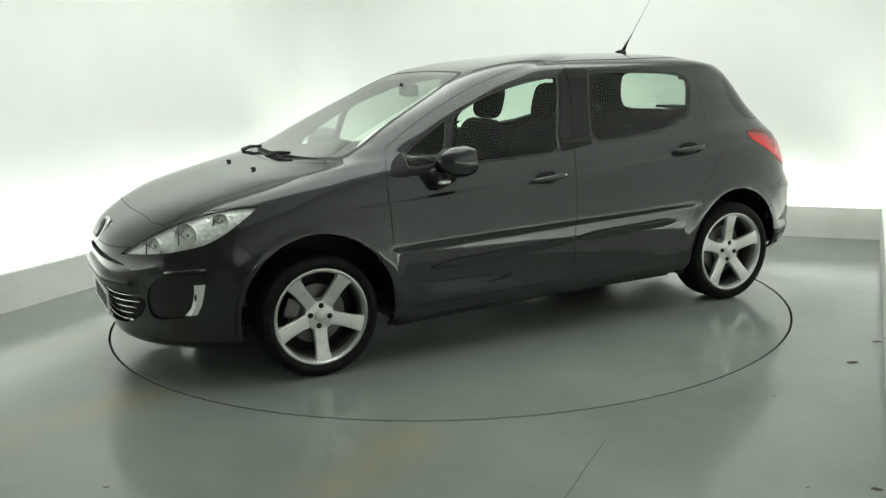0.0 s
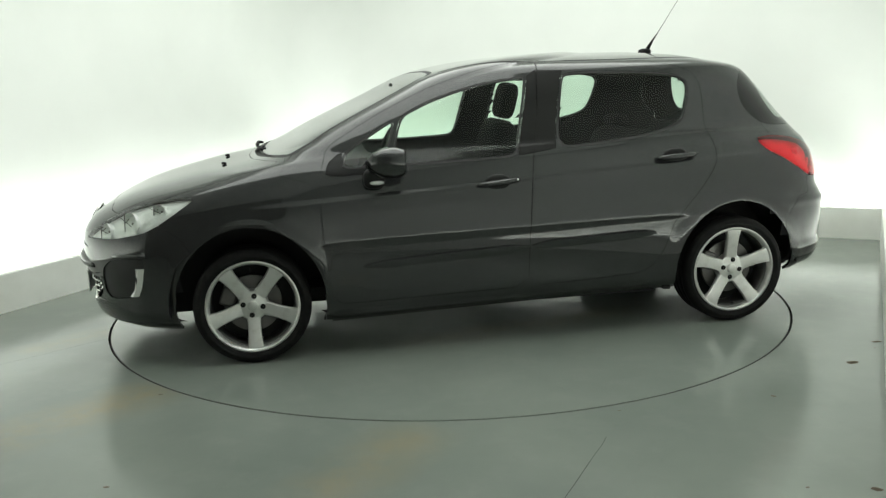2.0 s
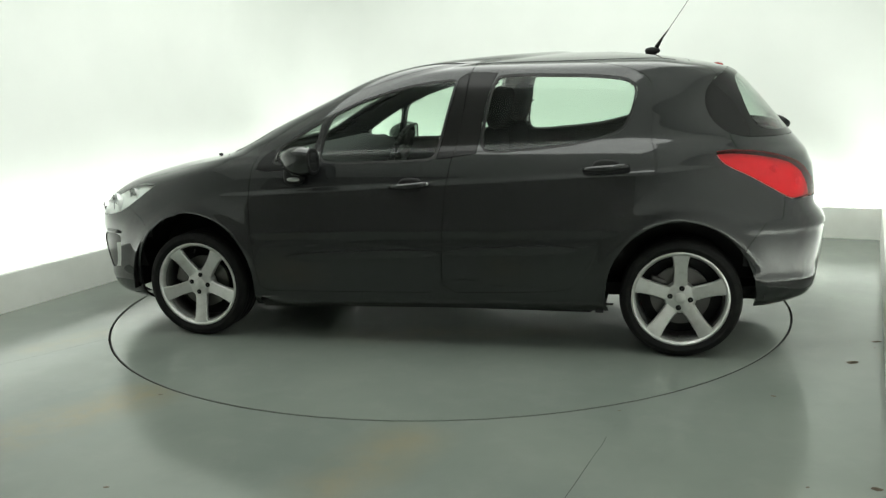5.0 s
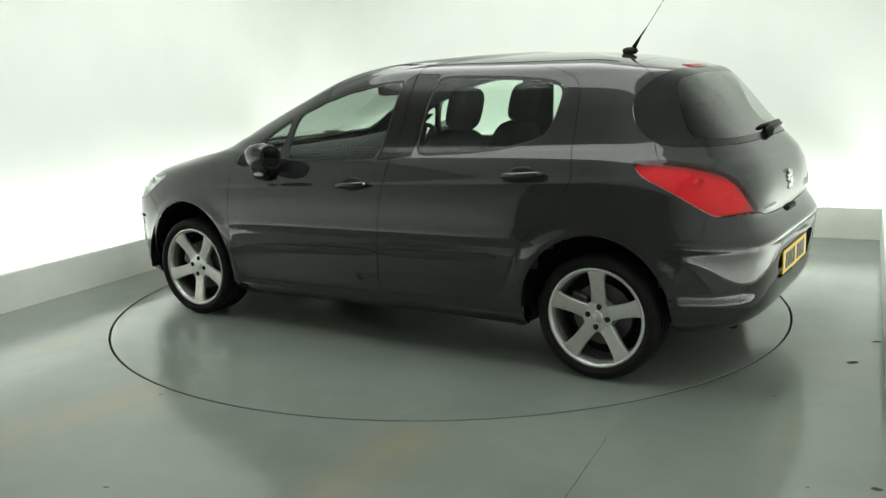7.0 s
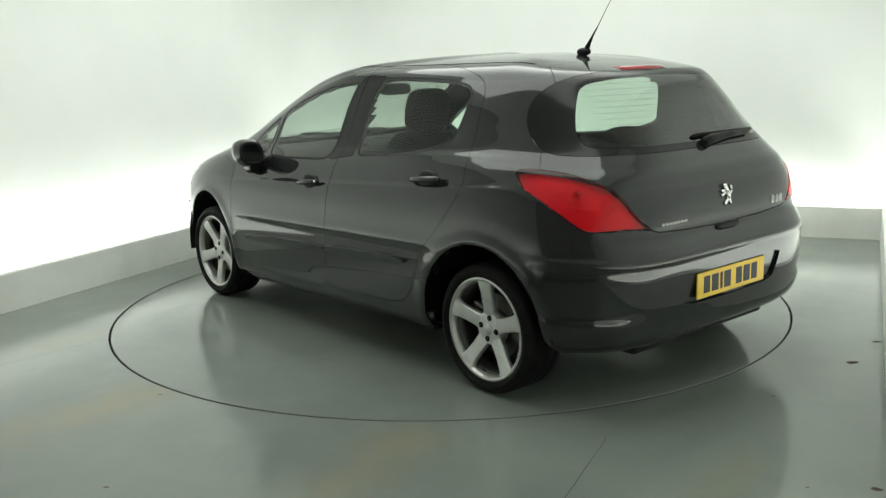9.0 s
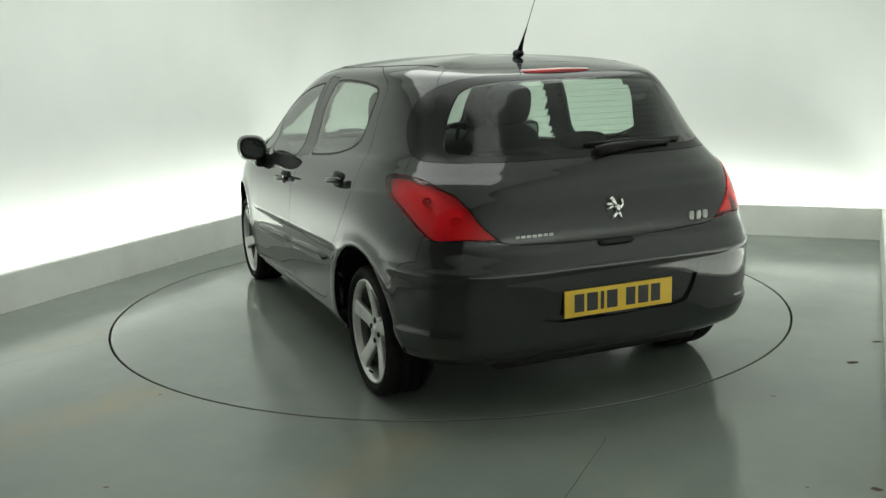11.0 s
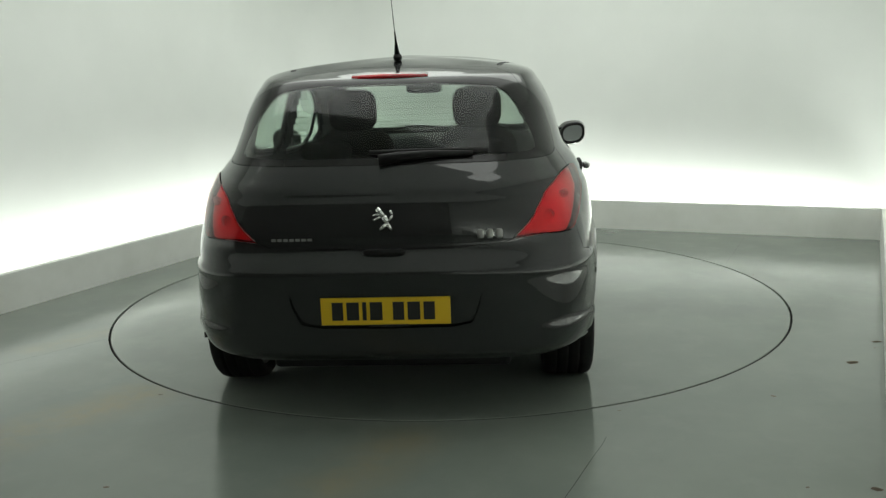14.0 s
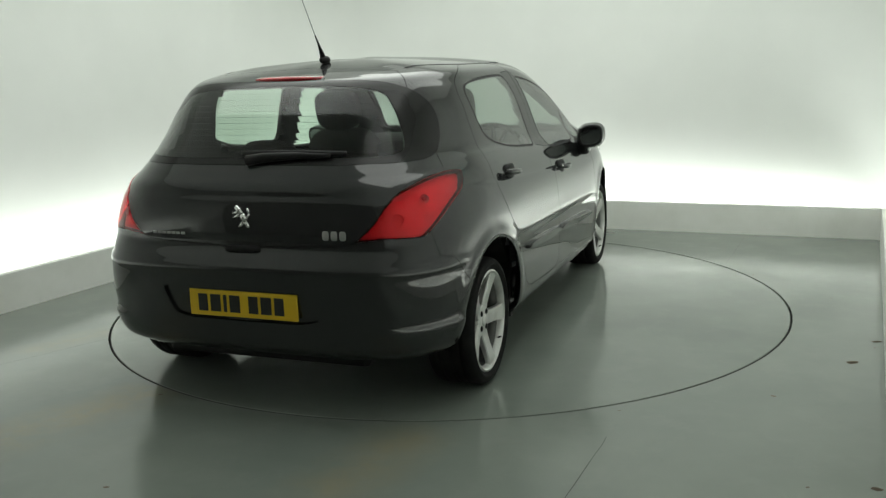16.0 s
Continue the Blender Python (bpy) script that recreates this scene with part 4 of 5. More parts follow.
# door furniture
def door_handle(door, x0, x1, z0, z1, y, side, lock):
    # Raised black oval: the shade of the hollow behind the handle, put into colour.
    bm = bmesh.new()
    cx, cz = (x0 + x1) / 2, (z0 + z1) / 2
    blob(bm, (cx, side * (y - 0.008), cz - 0.002), (0.066, 0.017, 0.040), 2.3)
    part("handle_hollow_shade", bm, BLACK, door, "black oval standing for the shaded hollow behind the handle", True)
    bm = bmesh.new()
    pts = []
    for k in range(9):
        f = k / 8
        pts.append((x0 + (x1 - x0) * f, side * (y + 0.012 + 0.022 * math.sin(math.pi * f)), z0 + (z1 - z0) * f))
    tube(bm, pts, [0.009, 0.013, 0.015, 0.015, 0.015, 0.015, 0.015, 0.014, 0.011], 10)
    part("door_handle", bm, PAINT, door, smooth=True)
    if lock:
        bm = bmesh.new()
        blob(bm, (x1 + 0.012, side * (y + 0.026), z1), (0.007, 0.004, 0.007), 2)
        part("lock", bm, CHROME, door, smooth=True)


def moulding(door, x0, z0, x1, z1, side):
    """Tapered rub strip."""
    bm = bmesh.new()
    rows = []
    for k in range(13):
        f = k / 12
        h = 0.025 * min(1, 0.3 + 6 * min(f, 1 - f))
        x, z = x0 + (x1 - x0) * f, z0 + (z1 - z0) * f
        y = skin_y(x, z, 0.006)
        rows.append([bm.verts.new((x, side * (y + a), z + b * h)) for a, b in ((-0.02, 1.1), (0.000, 1.0), (0.015, 0.76), (0.013, -0.1), (0.004, -0.85), (-0.02, -1))])
    for p, q in zip(rows, rows[1:]):
        for i in range(5):
            bm.faces.new((p[i], q[i], q[i + 1], p[i + 1]))
    bm.faces.new(rows[0])
    bm.faces.new(rows[-1][::-1])
    ob = part("side_moulding", bm, PAINT, door, smooth=True)
    ob.data.set_sharp_from_angle(angle=radians(30))


def wing_mirror(side):
    door = doors["front", side]
    bm = bmesh.new()
    rows = []
    for f, hy, hz, dx in ((0.0, 0.080, 0.060, 0.0), (0.25, 0.098, 0.074, 0.0), (0.6, 0.088, 0.066, 0.0), (0.85, 0.060, 0.045, 0.0), (1.0, 0.015, 0.012, 0.0)):
        ring = []
        for k in range(24):
            a = 2 * math.pi * k / 24
            c, s = math.cos(a), math.sin(a)
            ring.append(bm.verts.new((0.525 + 0.185 * f, side * (0.955 + hy * 0.93 * math.copysign(abs(c) ** 0.75, c) - 0.02 * f), 0.985 + hz * 1.08 * math.copysign(abs(s) ** 0.8, s) + 0.01 * c)))
        rows.append(ring)
    for p, q in zip(rows, rows[1:]):
        for i in range(24):
            bm.faces.new((p[i], q[i], q[(i + 1) % 24], p[(i + 1) % 24]))
    bm.faces.new(rows[-1])
    mirror = part("wing_mirror", bm, PAINT, car, "dark grey wing mirror", True)
    bm = bmesh.new()
    ring = [bm.verts.new((0.5235, side * (0.955 + 0.062 * math.copysign(abs(math.cos(a)) ** 0.75, math.cos(a))), 0.985 + 0.051 * math.copysign(abs(math.sin(a)) ** 0.8, math.sin(a)) + 0.01 * math.cos(a))) for a in (2 * math.pi * k / 24 for k in range(24))]
    bm.faces.new(ring)
    part("mirror_glass", bm, MIRROR, mirror)
    bm = bmesh.new()
    rim = []
    for k in range(24):
        a = 2 * math.pi * k / 24
        c, s = math.copysign(abs(math.cos(a)) ** 0.75, math.cos(a)), math.copysign(abs(math.sin(a)) ** 0.8, math.sin(a))
        rim.append([bm.verts.new((x, side * (0.955 + hy * c), 0.985 + hz * s + 0.01 * math.cos(a))) for x, hy, hz in ((0.526, 0.077, 0.068), (0.5205, 0.074, 0.064), (0.5205, 0.064, 0.053), (0.526, 0.060, 0.049))])
    for p, q in zip(rim, rim[1:] + rim[:1]):
        for i in range(3):
            bm.faces.new((p[i], p[i + 1], q[i + 1], q[i]))
    part("mirror_rim", bm, BLACK, mirror, "black mirror rim", True)
    bm = bmesh.new()
    tube(bm, [(0.60, side * 0.93, 0.975), (0.645, side * 0.90, 0.93), (0.66, side * 0.862, 0.885)], [0.045, 0.036, 0.040], 12)
    blob(bm, (0.665, side * 0.885, 0.905), (0.055, 0.038, 0.050), 3)
    part("mirror_foot", bm, BLACK, mirror, "black mirror foot", True)
    bm = bmesh.new()
    blob(bm, (0.655, side * 0.922, 0.888), (0.036, 0.008, 0.011), 2.5)
    part("side_repeater", bm, AMBER, mirror, "clear side repeater lens", True)


for side in (1, -1):
    door_handle(doors["front", side], 0.141, -0.075, 0.845, 0.864, 0.890, side, True)
    door_handle(doors["rear", side], -0.835, -1.055, 0.931, 0.947, 0.868, side, False)
    moulding(doors["front", side], 0.735, 0.470, -0.112, 0.512, side)
    moulding(doors["rear", side], -0.142, 0.515, -0.815, 0.542, side)
    wing_mirror(side)


def sills():
    for side in (1, -1):
        bm = bmesh.new()
        rows = []
        for k in range(15):
            x = 0.905 - 1.84 * k / 14
            up = 0.045 * k / 14
            rows.append([bm.verts.new((x, side * y, z + up)) for y, z in ((0.80, 0.262), (0.878, 0.258), (0.886, 0.244), (0.872, 0.212), (0.83, 0.178), (0.74, 0.172))])
        for p, q in zip(rows, rows[1:]):
            for i in range(5):
                bm.faces.new((p[i], q[i], q[i + 1], p[i + 1]))
        bm.faces.new(rows[0])
        bm.faces.new(rows[-1][::-1])
        part("side_sill", bm, PAINT, car, smooth=True)


sills()


# lamps
def headlight_insides(side):
    light = [o for o in car.children if o.name.startswith("headlight") and side * sum(v.co.y for v in o.data.vertices) > 0][0]
    for x, _, z, r, axis in ((1.995, 0.578, 0.675, 0.034, 32), (1.865, 0.684, 0.722, 0.046, 42), (1.715, 0.748, 0.780, 0.028, 58)):
        y = skin_y(x, z, -0.016)
        r *= 1.3
        bm = bmesh.new()
        lathe(bm, [(r, 0.0), (r * 0.96, -0.010), (r * 0.8, -0.026), (r * 0.5, -0.040), (0.004, -0.046)], 20)
        bmesh.ops.transform(bm, matrix=pose(x, side * y, z, 0, 0, side * (axis - 90)) if side > 0 else pose(x, side * y, z, 0, 0, 180 + 90 - axis + 180), verts=bm.verts)
        part("reflector_bowl", bm, SILVER, light, smooth=True)
        bm = bmesh.new()
        blob(bm, (x - 0.010, side * (y - 0.008), z), (0.005, 0.005, 0.006), 2, seg=10, rings=6)
        part("bulb", bm, STEEL, light, "grey bulb shield", True)
        bm = bmesh.new()
        tube(bm, [(x + 0.032, side * (y - 0.020), z - r * 0.8), (x + 0.026, side * (y - 0.016), z + r * 0.8)], 0.0028, 6)
        tube(bm, [(x + 0.050, side * (y - 0.034), z + r * 0.5), (x - 0.004, side * (y - 0.006), z - r * 0.25)], 0.0018, 6)
        tube(bm, [(x + 0.004, side * (y - 0.006), z + r * 0.45), (x + 0.030, side * (y - 0.020), z)], 0.0018, 6)
        part("divider", bm, BARREL, light, smooth=True)


def fog_light(side):
    bm = bmesh.new()
    rows = []
    for (x, y, z), (x2, y2, z2) in (((1.858, 0.708, 0.502), (1.805, 0.742, 0.505)), ((1.860, 0.702, 0.45), (1.812, 0.728, 0.452)), ((1.875, 0.678, 0.39), (1.825, 0.708, 0.40)), ((1.898, 0.650, 0.356), (1.842, 0.688, 0.360))):
        y, y2 = skin_y(x, z, -0.010), skin_y(x2, z2, -0.002)
        rows.append([bm.verts.new((x, side * y, z)), bm.verts.new(((x + x2) / 2 + 0.012, side * ((y + y2) / 2 + 0.010), (z + z2) / 2)), bm.verts.new((x2, side * y2, z2)), bm.verts.new((x2 - 0.03, side * (y2 - 0.03), z2)), bm.verts.new((x - 0.03, side * (y - 0.03), z))])
    for p, q in zip(rows, rows[1:]):
        for i in range(5):
            bm.faces.new((p[i], q[i], q[(i + 1) % 5], p[(i + 1) % 5]))
    bm.faces.new(rows[0])
    bm.faces.new(rows[-1][::-1])
    fog = part("fog_light", bm, WHITE_LENS, front_bumper, "silver fog light with clear lens")
    bm = bmesh.new()
    blob(bm, (1.852, side * skin_y(1.852, 0.44, -0.004), 0.44), (0.008, 0.010, 0.024), 2)
    part("bulb", bm, BLACK, fog, smooth=True)
    bm = bmesh.new()
    tube(bm, [(x, side * skin_y(x, z, -0.003), z) for x, z in ((1.965, 0.560), (1.93, 0.563), (1.88, 0.566), (1.84, 0.568), (1.80, 0.569))], 0.011, 8)
    part("bumper_strip", bm, PAINT, front_bumper, smooth=True)


def tail_lamp_insides(side):
    """Round reflector bowls behind the red lens."""
    for y, z, r, axis in ((0.730, 0.915, 0.020, 152), (0.660, 0.845, 0.024, 158)):
        x = skin_x(y, z) + 0.030
        bm = bmesh.new()
        lathe(bm, [(r, 0.0), (r * 0.94, -0.006), (r * 0.7, -0.020), (0.010, -0.030), (0.009, -0.012), (0.002, -0.008)], 24)
        bmesh.ops.transform(bm, matrix=pose(x, side * y, z, 0, 0, side * (axis - 90) + (0 if side > 0 else 180)), verts=bm.verts)
        part("reflector_bowl", bm, LAMP_SILVER, tail_lamps[side], smooth=True)


for side in (1, -1):
    tail_lamp_insides(side)
    headlight_insides(side)
    fog_light(side)


def bar(parent, name, mat, x, y0, y1, z0, z1, depth=0.003, label=""):
    bm = bmesh.new()
    add_box(bm, x - depth, x + depth, min(y0, y1), max(y0, y1), z0, z1)
    return part(name, bm, mat, parent, label)


def front_details():
    # chrome-edged lower grille
    for k in range(5):
        z = 0.290 + 0.031 * k
        hw = 0.40 + 0.036 * k
        bm = bmesh.new()
        pts = [(skin_x(y, z, True) - 0.012, y, z + 0.02 * (abs(y) / 0.5) ** 2) for y in (hw * (i / 12 - 1) for i in range(25))]
        tube(bm, pts, 0.004, 6)
        part("grille_bar", bm, CHROME, front_bumper, "thin chrome grille bar", True)
    for i in range(-5, 6):
        bm = bmesh.new()
        y = i * 0.085
        x = skin_x(y, 0.34, True) - 0.022
        tube(bm, [(x - 0.004, y, 0.275), (x + 0.004, y, 0.41)], 0.003, 6)
        part("grille_upright", bm, BLACK, front_bumper, smooth=True)
    bm = bmesh.new()
    pts = [(skin_x(y, 0.50, True) - 0.024, y, 0.50 - 0.01 * (abs(y) / 0.5) ** 2) for y in (0.50 * (i / 14 - 1) for i in range(29))]
    tube(bm, pts, [0.02 + 0.028 * min(1, 2.2 * (1 - abs(i / 14 - 1))) for i in range(29)], 12)
    part("bumper_bar", bm, GLOSS_BLACK, front_bumper, "black bumper bar", True)
    nose = skin_x(0, 0.69, True)
    tilt = Matrix.Rotation(radians(-32), 4, "Y")
    bm = bmesh.new()
    blob(bm, (nose - 0.004, 0, 0.690), (0.012, 0.080, 0.070), 2.4, tilt)
    badge = part("nose_badge", bm, CHROME, hood, "chrome shield badge on black field", True)
    bm = bmesh.new()
    blob(bm, (nose - 0.001, 0, 0.691), (0.0125, 0.066, 0.058), 2.4, tilt)
    part("badge_field", bm, BLACK, badge, smooth=True)
    bm = bmesh.new()
    for y0, z0, y1, z1, rad in ((0.010, 0.722, -0.004, 0.692, 0.010), (-0.004, 0.692, 0.0, 0.664, 0.009), (0.0, 0.710, 0.034, 0.702, 0.006), (0.0, 0.672, -0.03, 0.662, 0.006)):
        tube(bm, [(skin_x(0, z0, True) + 0.007, y0, z0), (skin_x(0, z1, True) + 0.007, y1, z1)], rad, 8)
    part("badge_emblem", bm, CHROME, badge, "plain chrome emblem", True)
    bm = bmesh.new()
    front = skin_x(0, 0.36, True) + 0.006
    add_box(bm, front, front + 0.008, -0.26, 0.26, 0.30, 0.411, 0.002, 1)
    plate = part("number_plate", bm, PLATE_WHITE, front_bumper, "white number plate with black bars")
    for k in range(7):
        bar(plate, "plate_bar", INK, front + 0.0085, 0.215 - 0.062 * k, 0.170 - 0.062 * k, 0.320, 0.392, 0.001)
    for y in (-0.25, 0.25):
        bm = bmesh.new()
        blob(bm, (1.412, y, 0.958), (0.014, 0.012, 0.007), 2.5, seg=10, rings=6)
        part("washer_nozzle", bm, BLACK, hood, smooth=True)
    # cowl and wipers
    bm = bmesh.new()
    rows = []
    for k in range(21):
        y = 0.66 * (k / 10 - 1)
        bend = 0.10 * (abs(y) / 0.66) ** 2.4
        rows.append([bm.verts.new((x - bend, y, z)) for x, z in ((1.285, 0.960), (1.262, 0.958), (1.235, 0.962), (1.215, 0.975))])
    for p, q in zip(rows, rows[1:]):
        for i in range(3):
            bm.faces.new((p[i], p[i + 1], q[i + 1], q[i]))
    cowl = part("cowl_panel", bm, BLACK, car, "black plastic cowl below the windscreen", True)
    for y0, y1 in ((0.52, -0.10), (-0.05, -0.60)):
        bm = bmesh.new()
        ym = (y0 + y1) / 2
        tube(bm, [(1.235, y1, 0.985), (1.225, (y1 + ym) / 2, 1.012), (1.20, ym, 1.020)], [0.013, 0.010, 0.007], 8)
        arm = part("wiper_arm", bm, BLACK, car, "black windscreen wiper", True)
        bm = bmesh.new()
        tube(bm, [(1.215 - 0.08 * (abs(y) / 0.6) ** 2, y, 1.004) for y in (y0 + (y1 - y0) * i / 8 for i in range(9))], 0.007, 6)
        part("wiper_blade", bm, BLACK, arm, smooth=True)


front_details()


def rear_details():
    # number plate: the characters are left as plain bars
    bm = bmesh.new()
    add_box(bm, -1.992, -1.984, -0.26, 0.26, 0.436, 0.548, 0.002, 1)
    plate = part("number_plate", bm, PLATE, rear_bumper, "yellow number plate with black bars")
    y = 0.215
    for w in (0.045, 0.05, 0.016, 0.05, None, 0.045, 0.05, 0.045):
        if w is None:
            y -= 0.028
            continue
        bar(plate, "plate_bar", INK, -1.9925, y, y - w, 0.456, 0.530, 0.0012)
        y -= w + 0.014
    bar(plate, "plate_footer", INK, -1.9925, 0.07, -0.09, 0.428, 0.437, 0.001)
    # chrome badge, built from a few plain shapes
    bm = bmesh.new()
    for a, b, r in (((0, 0.02, 0.90), (0, -0.005, 0.868), 0.011), ((0, -0.005, 0.868), (0, -0.015, 0.842), 0.013), ((0, -0.015, 0.842), (0, 0.012, 0.812), 0.008), ((0, -0.015, 0.842), (0, -0.030, 0.812), 0.008),
                    ((0, 0.0, 0.878), (0, 0.035, 0.872), 0.006), ((0, 0.0, 0.870), (0, 0.034, 0.852), 0.006), ((0, -0.02, 0.845), (0, -0.036, 0.872), 0.005), ((0, -0.036, 0.872), (0, -0.028, 0.892), 0.005)):
        tube(bm, [(-1.950, a[1] * 1.1, a[2]), (-1.950, b[1] * 1.1, b[2])], r * 1.1, 8)
    part("tailgate_badge", bm, CHROME, tailgate, "chrome badge of plain shapes", True)
    for k in range(7):
        bar(tailgate, "maker_mark", MARK, skin_x(0.44 - 0.0245 * k, 0.780) - 0.001, 0.452 - 0.0245 * k, 0.434 - 0.0245 * k, 0.774, 0.784, 0.002)
    for k in range(3):
        bm = bmesh.new()
        blob(bm, (skin_x(0.39 + 0.037 * k, 0.79), -0.385 - 0.037 * k, 0.790), (0.005, 0.015, 0.020), 3, seg=14, rings=8)
        part("model_mark", bm, MARK, tailgate, smooth=True)
    # handle lip, spoiler lamp, wiper
    bm = bmesh.new()
    blob(bm, (-1.958, 0.0, 0.725), (0.016, 0.085, 0.012), 4)
    part("tailgate_handle", bm, BLACK, tailgate, smooth=True)
    bm = bmesh.new()
    rows = []
    for k in range(13):
        y = 0.165 * (k / 6 - 1)
        c = 0.012 * (y / 0.165) ** 2
        rows.append([bm.verts.new((x + c, y, z - 0.3 * c)) for x, z in ((-1.46, 1.395), (-1.466, 1.417), (-1.482, 1.420), (-1.512, 1.413), (-1.517, 1.400), (-1.505, 1.390))])
    for p, q in zip(rows, rows[1:]):
        for i in range(5):
            bm.faces.new((p[i], p[i + 1], q[i + 1], q[i]))
    bm.faces.new(rows[0])
    bm.faces.new(rows[-1][::-1])
    part("high_brake_light", bm, RED, tailgate, "red high-level brake light", True)
    bm = bmesh.new()
    tube(bm, [(skin_x(y, z) - 0.016, y, z) for y, z in ((0.02, 1.078), (-0.06, 1.090), (-0.2, 1.098), (-0.36, 1.098))], [0.024, 0.021, 0.015, 0.009], 10)
    arm = part("rear_wiper", bm, BLACK, tailgate, "black rear wiper", True)
    bm = bmesh.new()
    tube(bm, [(skin_x(y, z) - 0.010, y, z) for y, z in ((0.06, 1.108), (-0.1, 1.110), (-0.25, 1.110), (-0.42, 1.106))], 0.010, 6)
    part("wiper_blade", bm, BLACK, arm, smooth=True)
    # heater lines inside the rear window, following its curve
    g = body_grid()
    half = g.shape[1] // 2
    for k in range(11):
        z = 1.105 + 0.024 * k
        pts = []
        for i in range(half, g.shape[1]):
            col = g[:, i]
            x, y = np.interp(z, col[:, 2], col[:, 0]), np.interp(z, col[:, 2], col[:, 1])
            if y < 0.50 and x < -1.4:
                pts.append((x + 0.007, y, z))
        pts = pts[::4] + [(p[0], -p[1], p[2]) for p in pts[::4][::-1]]
        bm = bmesh.new()
        tube(bm, pts, 0.0006, 4)
        part("heater_line", bm, TRIM, back_window)


rear_details()


def aerial():
    bm = bmesh.new()
    blob(bm, (-1.135, 0, 1.488), (0.042, 0.020, 0.020), 2.2)
    foot = part("aerial_foot", bm, BLACK, car, "black roof aerial", True)
    bm = bmesh.new()
    tube(bm, [(-1.155, 0, 1.505), (-1.19, 0, 1.56), (-1.22, 0, 1.60)], [0.013, 0.0050, 0.0032], 8)
    tube(bm, [(-1.22, 0, 1.60), (-1.42, 0, 1.90)], [0.0018, 0.0010], 6)
    part("aerial_mast", bm, BLACK, foot, smooth=True)
    for side in (1, -1):
        panel("roof_strip", ["roof_strip"], BLACK, car, (side,), gap=0.0005, rim=0.006, depth=0.002, label="black roof joint strip")


aerial()


# interior
def seat(x, y):
    lean = Matrix.Rotation(radians(-14), 4, "Y")
    bm = bmesh.new()
    blob(bm, (x + 0.22, y, 0.50), (0.28, 0.25, 0.10), 4)
    cushion = part("seat", bm, CLOTH, car, "dark grey cloth front seat", True)
    bm = bmesh.new()
    blob(bm, (x - 0.06, y, 0.80), (0.085, 0.235, 0.31), 4, lean)
    part("backrest", bm, CLOTH, cushion, smooth=True)
    bm = bmesh.new()
    blob(bm, (x - 0.17, y, 1.212), (0.055, 0.137, 0.115), 3.6, lean)
    part("headrest", bm, CLOTH, cushion, smooth=True)
    bm = bmesh.new()
    for s in (-0.05, 0.05):
        tube(bm, [(x - 0.135, y + s, 1.05), (x - 0.155, y + s, 1.17)], 0.006, 8)
    part("headrest_posts", bm, STEEL, cushion, smooth=True)


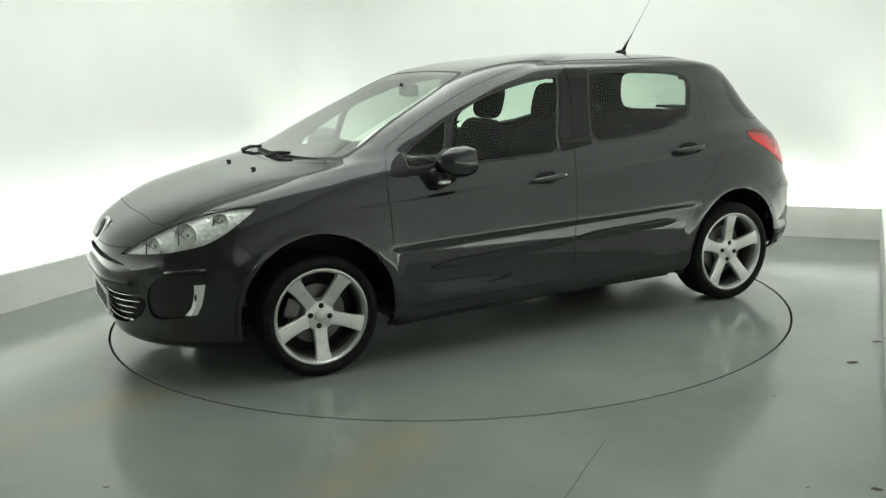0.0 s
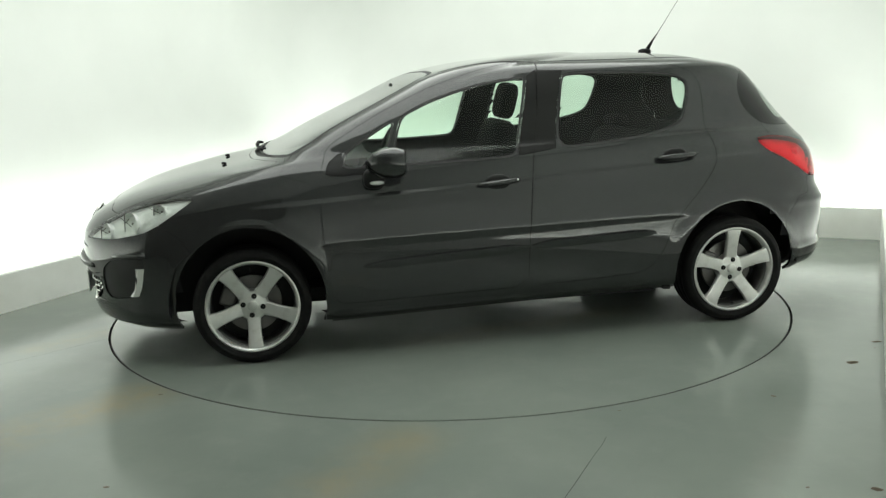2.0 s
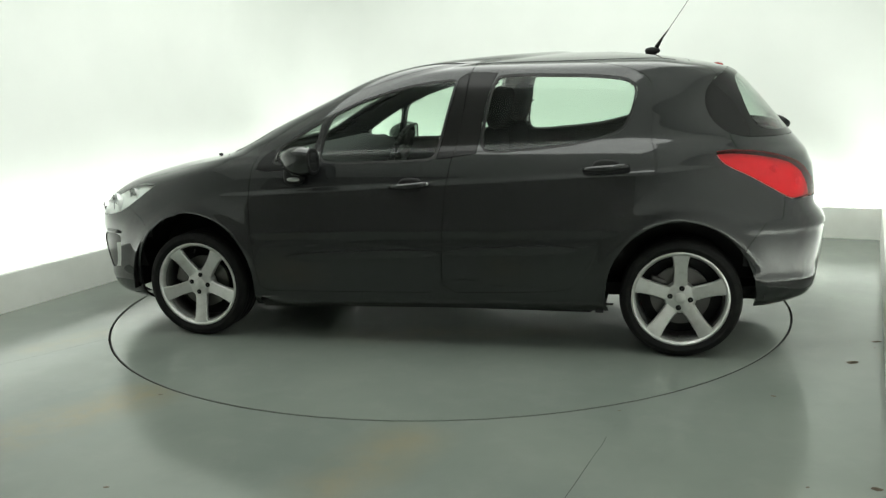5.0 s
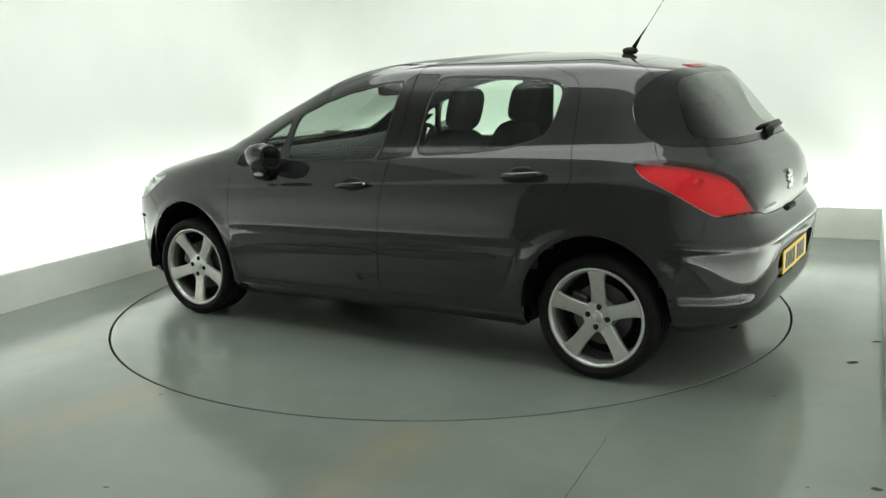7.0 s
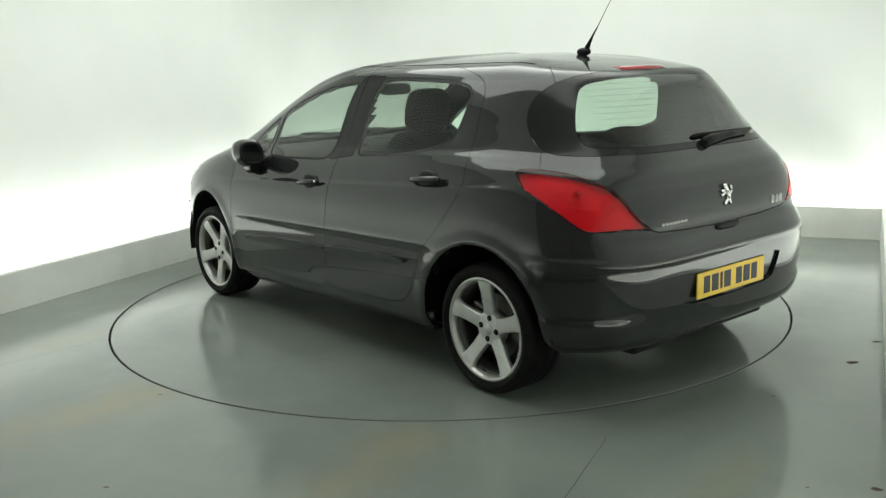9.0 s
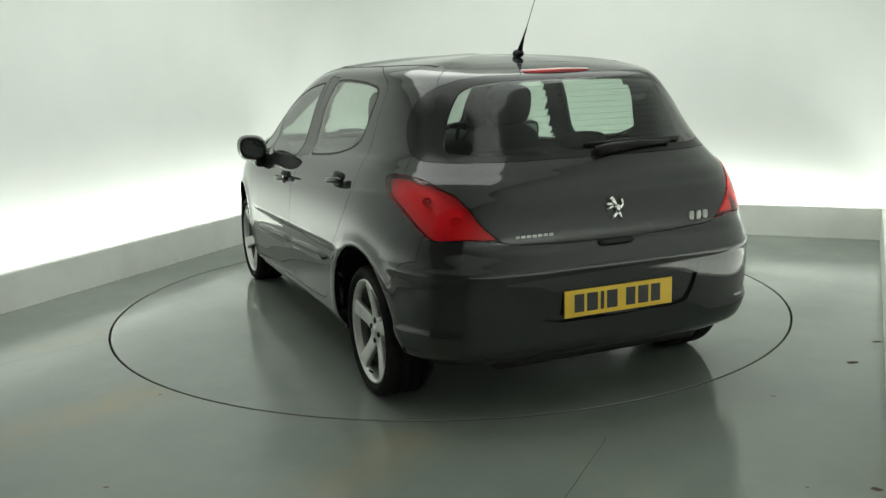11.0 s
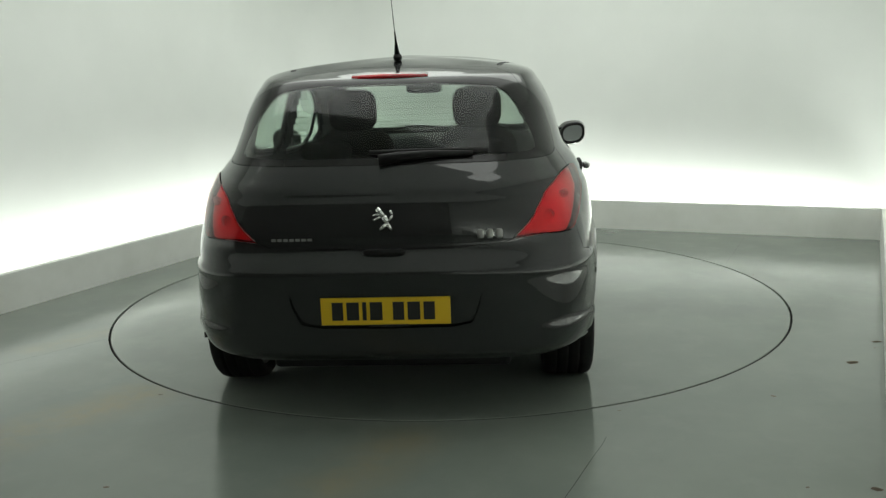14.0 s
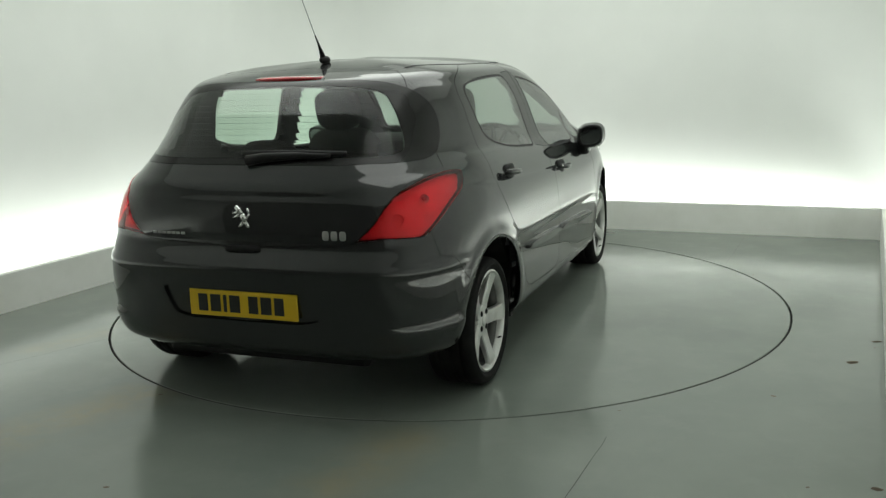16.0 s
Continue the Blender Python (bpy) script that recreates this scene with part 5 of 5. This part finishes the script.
def interior():
    seat(-0.17, 0.35)
    seat(-0.17, -0.35)
    bm = bmesh.new()
    blob(bm, (-0.72, 0, 0.50), (0.27, 0.62, 0.10), 5)
    bench = part("rear_bench", bm, CLOTH, car, "dark grey cloth rear bench", True)
    bm = bmesh.new()
    blob(bm, (-1.02, 0, 0.76), (0.09, 0.62, 0.27), 5, Matrix.Rotation(radians(-16), 4, "Y"))
    part("backrest", bm, CLOTH, bench, smooth=True)
    for y in (-0.37, 0.37):
        bm = bmesh.new()
        blob(bm, (-1.10, y, 1.055), (0.06, 0.125, 0.045), 3.2)
        part("headrest", bm, CLOTH, bench, smooth=True)
    bm = bmesh.new()
    rows = []
    for k in range(17):
        y = 0.70 * (k / 8 - 1)
        hood_y = 0.035 * math.exp(-((y + 0.36) / 0.16) ** 2)
        b = 0.10 * (abs(y) / 0.7) ** 3
        rows.append([bm.verts.new((x - b * w, y, z)) for x, z, w in ((1.20, 0.93, 1.6), (0.95, 0.985, 1), (0.70, 0.995 + hood_y, 0.3), (0.60, 0.965 + hood_y, 0), (0.57, 0.86, 0), (0.64, 0.66, 0), (0.75, 0.50, 0))])
    for p, q in zip(rows, rows[1:]):
        for i in range(6):
            bm.faces.new((p[i], p[i + 1], q[i + 1], q[i]))
    part("dashboard", bm, TRIM, car, "dark grey dashboard", True)
    bm = bmesh.new()
    n = 36
    tilt = pose(0.46, -0.36, 0.90, 0, 66, 0)
    for k in range(n):
        a, b = 2 * math.pi * k / n, 2 * math.pi * (k + 1) / n
        tube(bm, [tilt @ Vector((0.185 * math.cos(a), 0.185 * math.sin(a), 0)), tilt @ Vector((0.185 * math.cos(b), 0.185 * math.sin(b), 0))], 0.015, 8)
    for a in (90, 210, 330, 180):
        tube(bm, [tilt @ Vector((0, 0, -0.02)), tilt @ Vector((0.18 * math.cos(radians(a)), 0.18 * math.sin(radians(a)), 0))], 0.014, 6)
    blob(bm, tilt @ Vector((0, 0, -0.015)), (0.03, 0.07, 0.06), 3, Matrix.Rotation(radians(-24), 4, "Y"))
    part("steering_wheel", bm, BLACK, car, "black steering wheel", True)
    bm = bmesh.new()
    blob(bm, (0.40, 0.0, 1.31), (0.018, 0.115, 0.036), 4)
    rear_view = part("rear_view_mirror", bm, BLACK, car, "black rear-view mirror", True)
    bm = bmesh.new()
    tube(bm, [(0.41, 0, 1.32), (0.45, 0, 1.345)], 0.012, 8)
    part("mirror_stem", bm, BLACK, rear_view, smooth=True)
    bm = bmesh.new()
    blob(bm, (0.1, 0, 0.55), (0.45, 0.10, 0.10), 5)
    part("centre_console", bm, TRIM, car, smooth=True)
    bm = bmesh.new()
    add_box(bm, -1.75, 1.0, -0.70, 0.70, 0.285, 0.33)
    part("cabin_floor", bm, TRIM, car)
    bm = bmesh.new()
    add_box(bm, -1.66, -1.12, -0.58, 0.58, 0.955, 0.972, 0.004, 1)
    part("parcel_shelf", bm, TRIM, car)


interior()


def motions():
    """The turntable turns and carries the car round."""
    walk(turntable, [(t, pose(0, 0, 0, 0, 0, a)) for t, a in TURN])
    rows = []
    for t, a in TURN:
        c, s = math.cos(radians(a)), math.sin(radians(a))
        rows.append((t, pose(CAR_X * c - CAR_Y * s, CAR_X * s + CAR_Y * c, 0, 0, 0, a)))
    walk(car, rows)


motions()
